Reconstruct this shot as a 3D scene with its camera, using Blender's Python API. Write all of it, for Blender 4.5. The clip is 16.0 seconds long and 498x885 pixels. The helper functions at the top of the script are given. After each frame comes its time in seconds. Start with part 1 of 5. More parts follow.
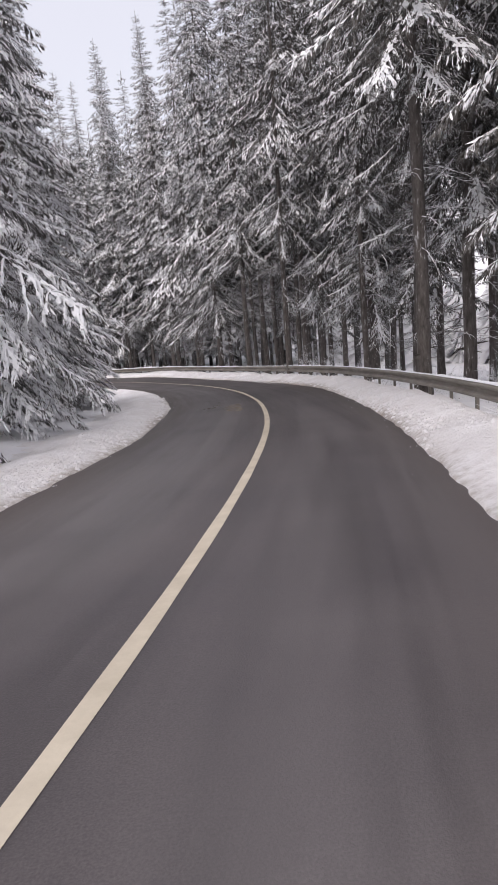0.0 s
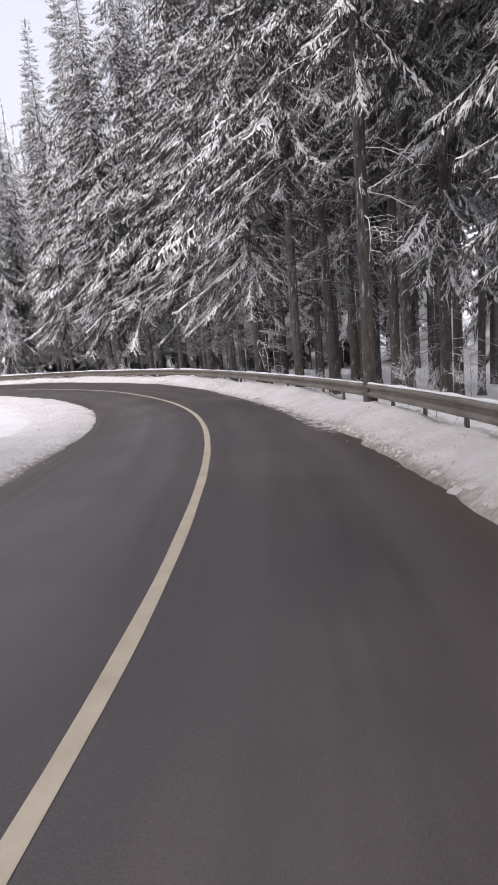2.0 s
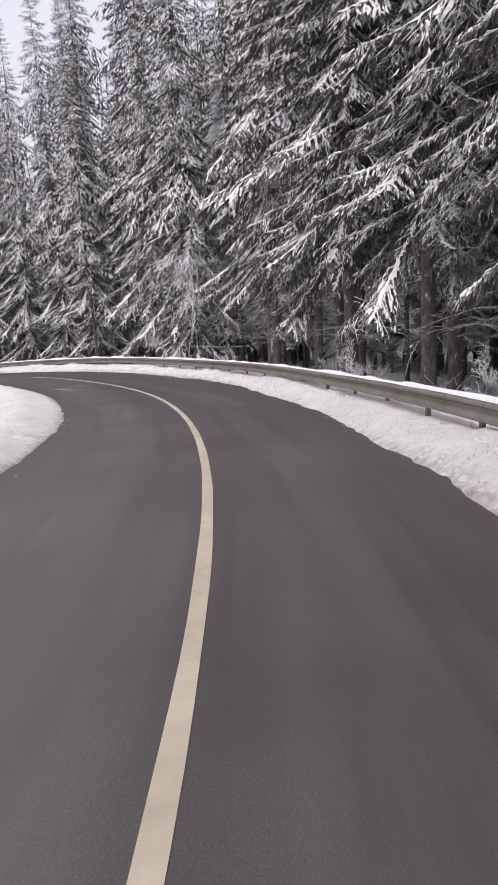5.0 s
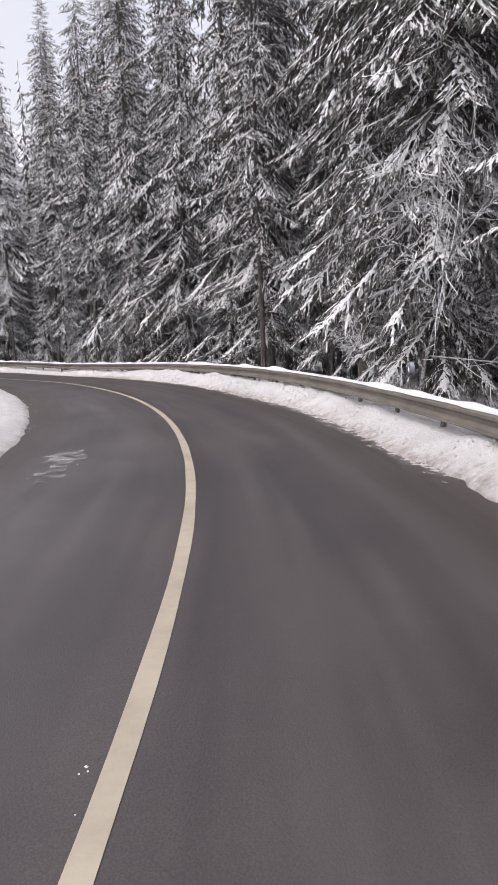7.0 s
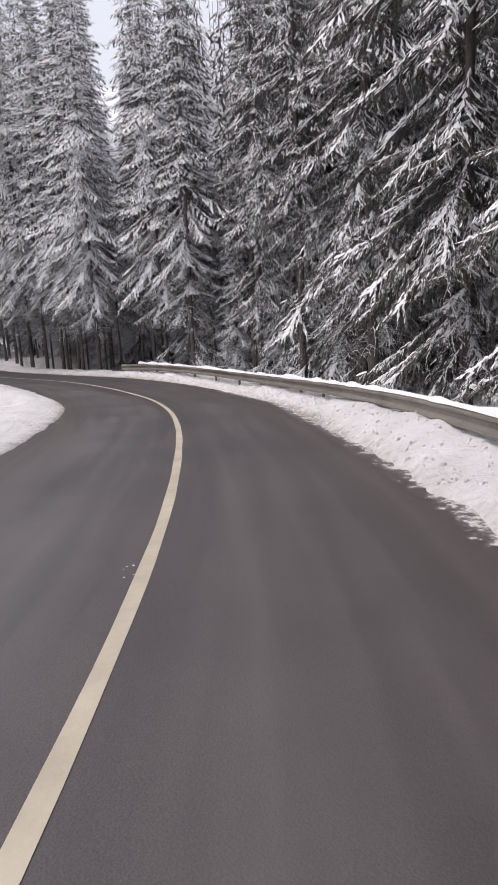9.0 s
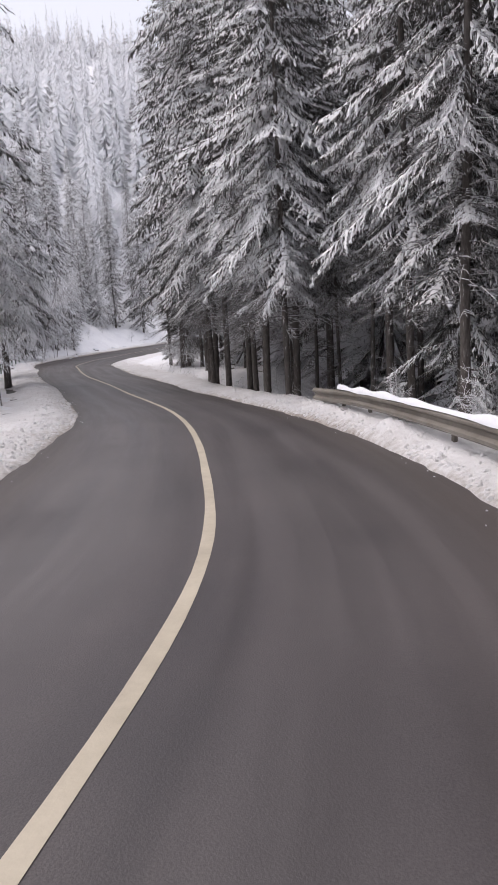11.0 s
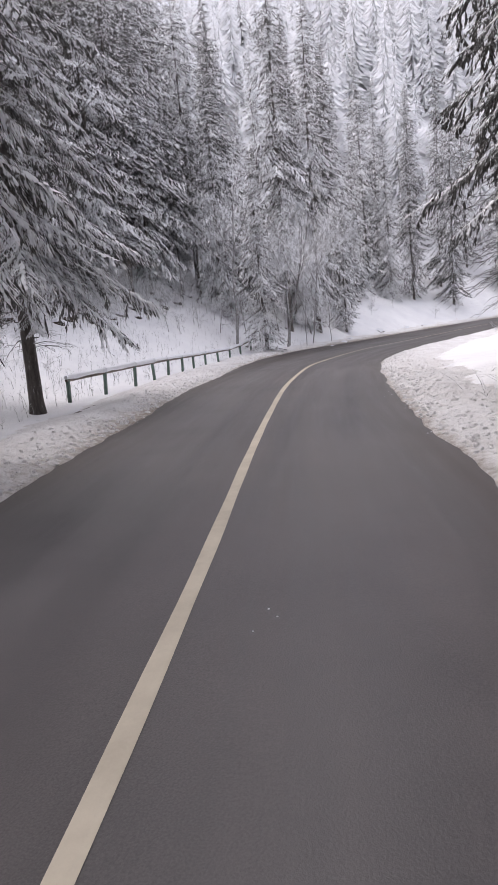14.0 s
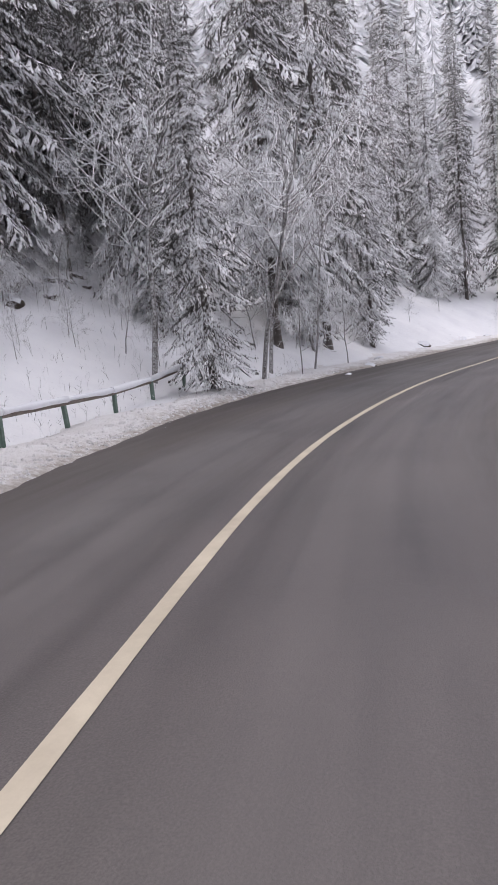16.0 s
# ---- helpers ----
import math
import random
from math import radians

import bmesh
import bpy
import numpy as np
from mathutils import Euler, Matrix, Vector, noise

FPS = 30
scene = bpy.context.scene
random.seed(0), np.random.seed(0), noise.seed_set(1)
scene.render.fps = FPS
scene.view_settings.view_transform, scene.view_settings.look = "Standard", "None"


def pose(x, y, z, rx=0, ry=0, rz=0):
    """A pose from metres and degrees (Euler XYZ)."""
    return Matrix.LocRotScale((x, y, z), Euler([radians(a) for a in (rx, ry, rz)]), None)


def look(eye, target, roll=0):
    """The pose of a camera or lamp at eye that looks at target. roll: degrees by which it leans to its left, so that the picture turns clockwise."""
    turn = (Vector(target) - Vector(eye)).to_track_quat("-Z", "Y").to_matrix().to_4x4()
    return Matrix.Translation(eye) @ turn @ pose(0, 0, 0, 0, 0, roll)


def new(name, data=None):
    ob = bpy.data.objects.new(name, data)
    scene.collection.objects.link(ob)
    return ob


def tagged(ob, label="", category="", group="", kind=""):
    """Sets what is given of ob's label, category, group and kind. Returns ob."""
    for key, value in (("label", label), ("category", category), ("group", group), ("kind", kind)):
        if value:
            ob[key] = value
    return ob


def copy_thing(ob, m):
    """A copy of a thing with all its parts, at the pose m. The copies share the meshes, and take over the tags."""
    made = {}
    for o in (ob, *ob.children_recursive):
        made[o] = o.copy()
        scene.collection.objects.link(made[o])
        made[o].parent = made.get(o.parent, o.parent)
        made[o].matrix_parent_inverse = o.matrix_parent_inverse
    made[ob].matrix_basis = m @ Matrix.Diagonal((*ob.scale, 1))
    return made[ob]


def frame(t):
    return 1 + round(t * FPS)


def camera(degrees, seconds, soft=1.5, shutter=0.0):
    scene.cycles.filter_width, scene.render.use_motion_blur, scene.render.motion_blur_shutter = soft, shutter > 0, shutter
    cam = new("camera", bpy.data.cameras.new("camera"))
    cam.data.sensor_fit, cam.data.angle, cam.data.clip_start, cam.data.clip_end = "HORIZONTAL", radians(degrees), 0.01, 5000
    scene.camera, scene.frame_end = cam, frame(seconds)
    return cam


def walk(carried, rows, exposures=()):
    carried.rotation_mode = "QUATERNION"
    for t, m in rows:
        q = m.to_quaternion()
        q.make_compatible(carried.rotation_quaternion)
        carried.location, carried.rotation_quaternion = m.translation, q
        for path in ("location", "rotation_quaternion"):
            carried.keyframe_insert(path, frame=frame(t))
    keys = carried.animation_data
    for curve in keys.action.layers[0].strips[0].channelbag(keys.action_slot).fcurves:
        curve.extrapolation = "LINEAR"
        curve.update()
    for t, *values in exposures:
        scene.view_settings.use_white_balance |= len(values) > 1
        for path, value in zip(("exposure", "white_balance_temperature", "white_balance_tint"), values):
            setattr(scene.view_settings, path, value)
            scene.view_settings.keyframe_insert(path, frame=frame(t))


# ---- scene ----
cam = camera(37.55, 16.0)
PATH = [
    (0, (0.43, 0.05, -0.564), (0.660, 9.790, -2.814), -5.04),
    (0.5, (1.31, 5.37, -1.100), (1.473, 15.109, -3.351), -5.06),
    (1, (2.00, 10.69, -1.651), (1.988, 20.422, -3.892), -4.80),
    (1.5, (2.44, 16.05, -2.259), (1.962, 25.786, -4.491), -5.03),
    (2, (2.59, 21.47, -2.839), (1.612, 31.168, -5.069), -5.09),
    (2.5, (2.41, 26.85, -3.396), (0.862, 36.474, -5.642), -4.78),
    (3, (1.90, 32.24, -3.957), (-0.292, 41.718, -6.204), -4.72),
    (3.5, (0.98, 37.47, -4.565), (-1.867, 46.798, -6.795), -4.52),
    (3.7, (0.53, 39.53, -4.808), (-2.591, 48.769, -7.020), -4.66),
    (4.4, (-1.55, 46.55, -5.496), (-5.512, 55.463, -7.674), -4.01),
    (5.1, (-4.46, 53.35, -6.083), (-9.179, 61.911, -8.242), -3.05),
    (5.8, (-8.00, 59.94, -6.703), (-13.501, 68.021, -8.805), -2.50),
    (6, (-9.10, 61.75, -6.861), (-14.845, 69.678, -8.936), -2.29),
    (6.5, (-12.04, 66.05, -7.237), (-18.413, 73.479, -9.271), -1.99),
    (7, (-15.31, 69.96, -7.601), (-22.306, 76.826, -9.621), -1.52),
    (7.5, (-18.83, 73.60, -7.958), (-26.378, 79.858, -9.961), -1.39),
    (8, (-22.65, 76.95, -8.277), (-30.690, 82.536, -10.286), -1.64),
    (8.5, (-26.86, 80.06, -8.558), (-35.368, 84.913, -10.569), -2.12),
    (9, (-31.22, 82.77, -8.833), (-40.154, 86.816, -10.841), -2.70),
    (9.2, (-33.05, 83.76, -8.940), (-42.118, 87.464, -10.947), -2.94),
    (9.7, (-37.73, 86.09, -9.326), (-47.139, 88.844, -11.265), -3.02),
    (10.25, (-42.98, 88.30, -9.753), (-52.675, 89.995, -11.586), -3.13),
    (10.8, (-48.28, 89.90, -10.169), (-58.107, 90.605, -11.899), -3.14),
    (11.3, (-53.10, 90.65, -10.505), (-62.958, 90.538, -12.173), -2.90),
    (11.5, (-55.04, 90.77, -10.604), (-64.892, 90.357, -12.259), -2.75),
    (12, (-59.93, 90.83, -10.817), (-69.721, 89.623, -12.471), -3.08),
    (12.5, (-65.01, 90.49, -11.029), (-74.666, 88.497, -12.691), -3.62),
    (13, (-70.37, 89.76, -11.245), (-79.843, 87.037, -12.921), -4.29),
    (13.5, (-75.78, 88.68, -11.420), (-85.069, 85.357, -13.098), -4.74),
    (14, (-81.23, 87.35, -11.534), (-90.398, 83.682, -13.192), -5.10),
    (14.5, (-86.73, 85.84, -11.698), (-95.847, 82.049, -13.312), -5.05),
    (15, (-92.28, 84.30, -11.872), (-101.371, 80.446, -13.410), -5.07),
    (15.5, (-97.78, 82.89, -11.969), (-106.866, 78.994, -13.441), -5.31),
    (16, (-103.14, 81.755, -11.946), (-112.234, 77.840, -13.421), -5.53),
]
walk(cam, [(t, look(eye, target, roll)) for t, eye, target, roll in PATH], [(0, 0.05, 6500, 16), (2.5, 0.17, 6500, 16), (3.5, 0.10, 6500, 16), (6.5, 0.08, 6500, 15), (9, 0.07, 6500, 15), (12, 0.17, 6500, 16), (13.5, 0.31, 6500, 16), (14.5, 0.35, 6500, 16), (16, 0.36, 6500, 16)])

# ---------------------------------------------------------------- light: an overcast winter day
SUN_ELEVATION, SUN_AZIMUTH = radians(58), radians(200)
world = bpy.data.worlds.new("world")
scene.world = world
world.use_nodes = True
wn, wl = world.node_tree.nodes, world.node_tree.links
wn.clear()
sky = wn.new("ShaderNodeTexSky")
sky.sky_type, sky.sun_disc = "NISHITA", False
sky.sun_elevation, sky.sun_rotation = SUN_ELEVATION, SUN_AZIMUTH
sky.air_density, sky.dust_density = 1.0, 4.0
sky_bg = wn.new("ShaderNodeBackground")
sky_bg.inputs["Strength"].default_value = 0.05
wl.new(sky.outputs[0], sky_bg.inputs[0])
cloud_bg = wn.new("ShaderNodeBackground")  # the closed cloud layer under that sky
cloud_bg.inputs["Color"].default_value = (0.962, 0.960, 0.985, 1)
cloud_bg.inputs["Strength"].default_value = 0.71
both = wn.new("ShaderNodeAddShader")
wl.new(sky_bg.outputs[0], both.inputs[0])
wl.new(cloud_bg.outputs[0], both.inputs[1])
wout = wn.new("ShaderNodeOutputWorld")
wl.new(both.outputs[0], wout.inputs[0])
sun_data = bpy.data.lights.new("sun", "SUN")
sun_data.energy, sun_data.angle, sun_data.color = 1.68, radians(60), (1.0, 0.97, 0.93)
sun = new("sun", sun_data)
sun.matrix_world = look((0, 0, 60), (math.sin(SUN_AZIMUTH) * -50, math.cos(SUN_AZIMUTH) * -50, 60 - 50 * math.tan(SUN_ELEVATION)))


# ---------------------------------------------------------------- materials
def material(name):
    m = bpy.data.materials.new(name)
    m.use_nodes = True
    nodes, links = m.node_tree.nodes, m.node_tree.links
    return m, nodes, links, nodes["Principled BSDF"]


def node(nodes, kind, **values):
    n = nodes.new(kind)
    for key, value in values.items():
        if key in n.inputs:
            n.inputs[key].default_value = value
    return n


def noise_of(nodes, links, scale, detail=4, rough=0.55, space="Object"):
    co = nodes.new("ShaderNodeTexCoord")
    n = nodes.new("ShaderNodeTexNoise")
    n.inputs["Scale"].default_value, n.inputs["Detail"].default_value = scale, detail
    n.inputs["Roughness"].default_value = rough
    links.new(co.outputs[space], n.inputs["Vector"])
    return n.outputs["Fac"]


def ramp(nodes, links, fac, stops):
    r = nodes.new("ShaderNodeValToRGB")
    el = r.color_ramp.elements
    while len(el) < len(stops):
        el.new(0.5)
    for e, (at, col) in zip(el, stops):
        e.position, e.color = at, (*col, 1)
    links.new(fac, r.inputs[0])
    return r.outputs[0]


def calc(nodes, links, op, a, b=0.0, clamp=False):
    n = nodes.new("ShaderNodeMath")
    n.operation, n.use_clamp = op, clamp
    for i, v in enumerate((a, b)):
        if isinstance(v, (int, float)):
            n.inputs[i].default_value = v
        else:
            links.new(v, n.inputs[i])
    return n.outputs[0]


def smooth(nodes, links, v, low, high):
    n = nodes.new("ShaderNodeMapRange")
    n.interpolation_type = "SMOOTHSTEP"
    n.inputs["From Min"].default_value, n.inputs["From Max"].default_value = low, high
    links.new(v, n.inputs["Value"])
    return n.outputs["Result"]


def mix(nodes, links, fac, a, b):
    n = nodes.new("ShaderNodeMix")
    n.data_type = "RGBA"
    for sock, v in ((n.inputs[0], fac), (n.inputs[6], a), (n.inputs[7], b)):
        if isinstance(v, (int, float)):
            sock.default_value = v
        elif isinstance(v, tuple):
            sock.default_value = (*v, 1)
        else:
            links.new(v, sock)
    return n.outputs[2]


def bump(nodes, links, bsdf, height, distance, strength=1.0):
    n = nodes.new("ShaderNodeBump")
    n.inputs["Distance"].default_value, n.inputs["Strength"].default_value = distance, strength
    links.new(height, n.inputs["Height"])
    links.new(n.outputs[0], bsdf.inputs["Normal"])


def attribute(nodes, name):
    n = nodes.new("ShaderNodeAttribute")
    n.attribute_name = name
    return n.outputs["Fac"]


SNOW = (0.90, 0.905, 0.925)


def asphalt_material():
    m, n, l, b = material("damp_asphalt")
    grain, blotch = noise_of(n, l, 90, 3), noise_of(n, l, 0.35, 4)
    col = ramp(n, l, grain, [(0.3, (0.056, 0.052, 0.054)), (0.7, (0.100, 0.092, 0.094))])
    patch = ramp(n, l, blotch, [(0.35, (0.80, 0.78, 0.80)), (0.65, (1.15, 1.10, 1.08))])
    mul = n.new("ShaderNodeMix")
    mul.data_type, mul.blend_type = "RGBA", "MULTIPLY"
    mul.inputs[0].default_value = 1.0
    l.new(col, mul.inputs[6])
    l.new(patch, mul.inputs[7])
    track = attribute(n, "track")  # worn, slightly paler wheel tracks
    out = mix(n, l, calc(n, l, "MULTIPLY", track, 0.55), mul.outputs[2], (0.098, 0.090, 0.091))
    # sky sheen along the lane middles, mixed into the colour as a paler tone
    out = mix(n, l, calc(n, l, "MULTIPLY", attribute(n, "lane_sheen"), smooth(n, l, blotch, 0.3, 0.6)), out, (0.118, 0.112, 0.114))
    where = n.new("ShaderNodeCombineXYZ")  # drawn out along the lanes by the traffic
    l.new(calc(n, l, "MULTIPLY", attribute(n, "lateral"), 2.2), where.inputs[0])
    l.new(calc(n, l, "MULTIPLY", attribute(n, "station"), 0.10), where.inputs[1])
    drawn = node(n, "ShaderNodeTexNoise", Scale=1.0, Detail=5, Roughness=0.6)
    l.new(where.outputs[0], drawn.inputs["Vector"])
    streaks = ramp(n, l, drawn.outputs["Fac"], [(0.30, (0.78, 0.76, 0.76)), (0.70, (1.24, 1.22, 1.22))])
    worked = n.new("ShaderNodeMix")
    worked.data_type, worked.blend_type = "RGBA", "MULTIPLY"
    worked.inputs[0].default_value = 1.0
    l.new(out, worked.inputs[6])
    l.new(streaks, worked.inputs[7])
    wet = calc(n, l, "MULTIPLY", attribute(n, "rim"), 0.55)  # meltwater and grit along the snow
    l.new(mix(n, l, wet, worked.outputs[2], (0.070, 0.056, 0.048)), b.inputs["Base Color"])
    rough = ramp(n, l, drawn.outputs["Fac"], [(0.3, (0.40,) * 3), (0.7, (0.60,) * 3)])
    l.new(rough, b.inputs["Roughness"])
    bump(n, l, b, grain, 0.004, 0.5)
    return m


def paint_material():
    m, n, l, b = material("cream_road_paint")
    wear, fine = noise_of(n, l, 1.6, 6, 0.7), noise_of(n, l, 60, 3)
    col = ramp(n, l, wear, [(0.30, (0.42, 0.37, 0.29)), (0.62, (0.56, 0.50, 0.40))])
    chips = smooth(n, l, calc(n, l, "ADD", fine, calc(n, l, "MULTIPLY", wear, 0.5)), 0.48, 0.40)
    l.new(mix(n, l, chips, col, (0.09, 0.085, 0.082)), b.inputs["Base Color"])
    b.inputs["Roughness"].default_value = 0.6
    bump(n, l, b, fine, 0.002, 0.6)
    return m


def bank_snow_material():
    m, n, l, b = material("ploughed_snow")
    big, fine, lump = noise_of(n, l, 1.1, 6, 0.65), noise_of(n, l, 26, 5, 0.7), noise_of(n, l, 6, 5, 0.65)
    dirt = attribute(n, "dirt")
    amount = smooth(n, l, calc(n, l, "ADD", dirt, calc(n, l, "MULTIPLY", calc(n, l, "SUBTRACT", lump, 0.5), 1.3)), 0.25, 1.1)
    grit = smooth(n, l, fine, 0.60, 0.72)
    base = mix(n, l, smooth(n, l, big, 0.3, 0.7), (0.86, 0.85, 0.86), (0.75, 0.73, 0.73))
    soiled = mix(n, l, amount, base, (0.34, 0.29, 0.25))
    out = mix(n, l, calc(n, l, "MULTIPLY", grit, calc(n, l, "MULTIPLY", amount, 0.8)), soiled, (0.12, 0.10, 0.085))
    l.new(out, b.inputs["Base Color"])
    b.inputs["Roughness"].default_value = 0.85
    bump(n, l, b, calc(n, l, "ADD", lump, calc(n, l, "MULTIPLY", fine, 0.45)), 0.11, 0.9)
    return m


def ground_material():
    m, n, l, b = material("forest_snow")
    big, fine, twig = noise_of(n, l, 0.5, 6, 0.6), noise_of(n, l, 9, 5, 0.7), noise_of(n, l, 2.4, 7, 0.75)
    litter = smooth(n, l, twig, 0.60, 0.70)
    base = mix(n, l, smooth(n, l, big, 0.3, 0.7), (0.90, 0.90, 0.92), (0.82, 0.82, 0.85))
    out = mix(n, l, calc(n, l, "MULTIPLY", litter, 0.25), base, (0.10, 0.075, 0.055))
    l.new(out, b.inputs["Base Color"])
    b.inputs["Roughness"].default_value = 0.9
    bump(n, l, b, calc(n, l, "ADD", big, calc(n, l, "MULTIPLY", fine, 0.2)), 0.25, 0.8)
    return m


def snowy_material(name, dark, darker, low, high, use_tip=True, scale=1.4, frost=0.5):
    """A plant's own colour with snow lying on what faces up."""
    m, n, l, b = material(name)
    geo = n.new("ShaderNodeNewGeometry")
    xyz = n.new("ShaderNodeSeparateXYZ")
    l.new(geo.outputs["True Normal"], xyz.inputs[0])
    clumps, fine = noise_of(n, l, scale, 4, 0.6), noise_of(n, l, 14, 3, 0.6)
    up = calc(n, l, "ADD", xyz.outputs["Z"], calc(n, l, "MULTIPLY", calc(n, l, "SUBTRACT", clumps, 0.5), 1.1))
    up = calc(n, l, "ADD", up, calc(n, l, "MULTIPLY", calc(n, l, "SUBTRACT", fine, 0.5), 1.3))
    if use_tip:
        up = calc(n, l, "ADD", up, calc(n, l, "MULTIPLY", calc(n, l, "SUBTRACT", attribute(n, "tip"), 0.55), 0.85))
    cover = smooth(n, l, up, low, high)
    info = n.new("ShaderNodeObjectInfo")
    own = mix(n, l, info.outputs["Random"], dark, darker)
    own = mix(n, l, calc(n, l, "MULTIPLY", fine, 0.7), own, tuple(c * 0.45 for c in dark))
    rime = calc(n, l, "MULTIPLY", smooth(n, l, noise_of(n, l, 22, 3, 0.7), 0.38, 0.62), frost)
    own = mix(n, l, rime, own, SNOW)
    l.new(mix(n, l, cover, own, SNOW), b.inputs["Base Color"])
    b.inputs["Roughness"].default_value = 0.85
    return m


def bark_material():
    m, n, l, b = material("spruce_bark")
    co = n.new("ShaderNodeTexCoord")
    mp = n.new("ShaderNodeMapping")
    mp.inputs["Scale"].default_value = (9, 9, 2.2)
    l.new(co.outputs["Object"], mp.inputs[0])
    nz = node(n, "ShaderNodeTexNoise", Scale=1.6, Detail=7, Roughness=0.7)
    l.new(mp.outputs[0], nz.inputs["Vector"])
    big = noise_of(n, l, 0.8, 4)
    col = ramp(n, l, nz.outputs["Fac"], [(0.32, (0.045, 0.038, 0.034)), (0.55, (0.112, 0.098, 0.089)), (0.75, (0.18, 0.165, 0.155))])
    frost = smooth(n, l, calc(n, l, "ADD", nz.outputs["Fac"], calc(n, l, "MULTIPLY", big, 0.5)), 0.84, 0.97)
    l.new(mix(n, l, calc(n, l, "MULTIPLY", frost, 0.7), col, SNOW), b.inputs["Base Color"])
    b.inputs["Roughness"].default_value = 0.9
    bump(n, l, b, nz.outputs["Fac"], 0.03, 0.9)
    return m


def steel_material():
    m, n, l, b = material("weathered_galvanised_steel")
    big, fine = noise_of(n, l, 1.3, 5, 0.6), noise_of(n, l, 30, 4)
    col = ramp(n, l, big, [(0.3, (0.17, 0.15, 0.125)), (0.7, (0.29, 0.265, 0.235))])
    l.new(mix(n, l, calc(n, l, "MULTIPLY", smooth(n, l, fine, 0.58, 0.7), 0.4), col, (0.14, 0.105, 0.08)), b.inputs["Base Color"])
    b.inputs["Metallic"].default_value, b.inputs["Roughness"].default_value = 0.35, 0.55
    bump(n, l, b, fine, 0.002, 0.3)
    return m


def plain_noise_material(name, a, c, scale, rough=0.8):
    m, n, l, b = material(name)
    f = noise_of(n, l, scale, 5, 0.65)
    l.new(ramp(n, l, f, [(0.3, a), (0.7, c)]), b.inputs["Base Color"])
    b.inputs["Roughness"].default_value = rough
    bump(n, l, b, f, 0.02, 0.6)
    return m


ASPHALT, PAINT, BANK, GROUND = asphalt_material(), paint_material(), bank_snow_material(), ground_material()
NEEDLES = snowy_material("snowy_spruce_needles", (0.046, 0.038, 0.027), (0.034, 0.030, 0.022), 0.22, 0.62, frost=0.16)
TWIGS = snowy_material("snowy_bare_twigs", (0.085, 0.068, 0.058), (0.06, 0.05, 0.045), -0.55, 0.12, False, 3.0, 0.6)
LADEN = snowy_material("snow_laden_spruce_needles", (0.054, 0.045, 0.034), (0.040, 0.036, 0.028), -0.06, 0.20, True, 1.4, 0.20)
HALF = snowy_material("half_snowed_spruce_needles", (0.050, 0.042, 0.030), (0.038, 0.033, 0.025), -0.24, 0.14, True, 1.4, 0.18)
# far needles: heavier snow, plus a pale tone that stands in for distance haze
HAZED_FROSTED = snowy_material("hazed_frosted_spruce_needles", (0.085, 0.088, 0.080), (0.070, 0.074, 0.076), -0.75, 0.0, True, 1.4, 0.9)
WIRY = snowy_material("snow_lined_dead_branches", (0.085, 0.068, 0.058), (0.06, 0.05, 0.045), 0.15, 0.75, False, 3.0, 0.45)
DEAD = snowy_material("dead_twigs", (0.075, 0.060, 0.050), (0.055, 0.045, 0.040), 0.55, 0.9, False, 3.0)
BARK, STEEL = bark_material(), steel_material()
CAP = plain_noise_material("fresh_snow", (0.74, 0.75, 0.79), (0.82, 0.83, 0.86), 5.0, 0.9)
POST = plain_noise_material("green_grey_post_paint", (0.075, 0.125, 0.10), (0.15, 0.20, 0.17), 8.0, 0.7)
RAILWOOD = plain_noise_material("weathered_rail_wood", (0.11, 0.09, 0.075), (0.21, 0.175, 0.15), 9.0, 0.85)
EARTH = plain_noise_material("bare_earth", (0.035, 0.027, 0.022), (0.085, 0.066, 0.052), 3.0, 0.95)


# ---------------------------------------------------------------- mesh helpers
def mesh_of(name, verts, faces, mat, smooth_faces=False, **attributes):
    me = bpy.data.meshes.new(name)
    me.from_pydata([tuple(v) for v in np.asarray(verts, float)], [], [tuple(int(i) for i in f) for f in faces])
    for key, values in attributes.items():
        a = me.attributes.new(key, "FLOAT", "POINT")
        a.data.foreach_set("value", np.asarray(values, np.float32))
    me.materials.append(mat)
    if smooth_faces:
        me.polygons.foreach_set("use_smooth", np.ones(len(me.polygons), bool))
    me.update()
    return me


def child(name, me, parent, label="", at=None):
    ob = new(name, me)
    ob.parent = parent
    if at is not None:
        ob.matrix_basis = at
    return tagged(ob, label) if label else ob


def grid_faces(rows, cols, start=0):
    i = np.arange(rows - 1)[:, None] * cols + np.arange(cols - 1)[None] + start
    return np.stack([i, i + 1, i + cols + 1, i + cols], -1).reshape(-1, 4)


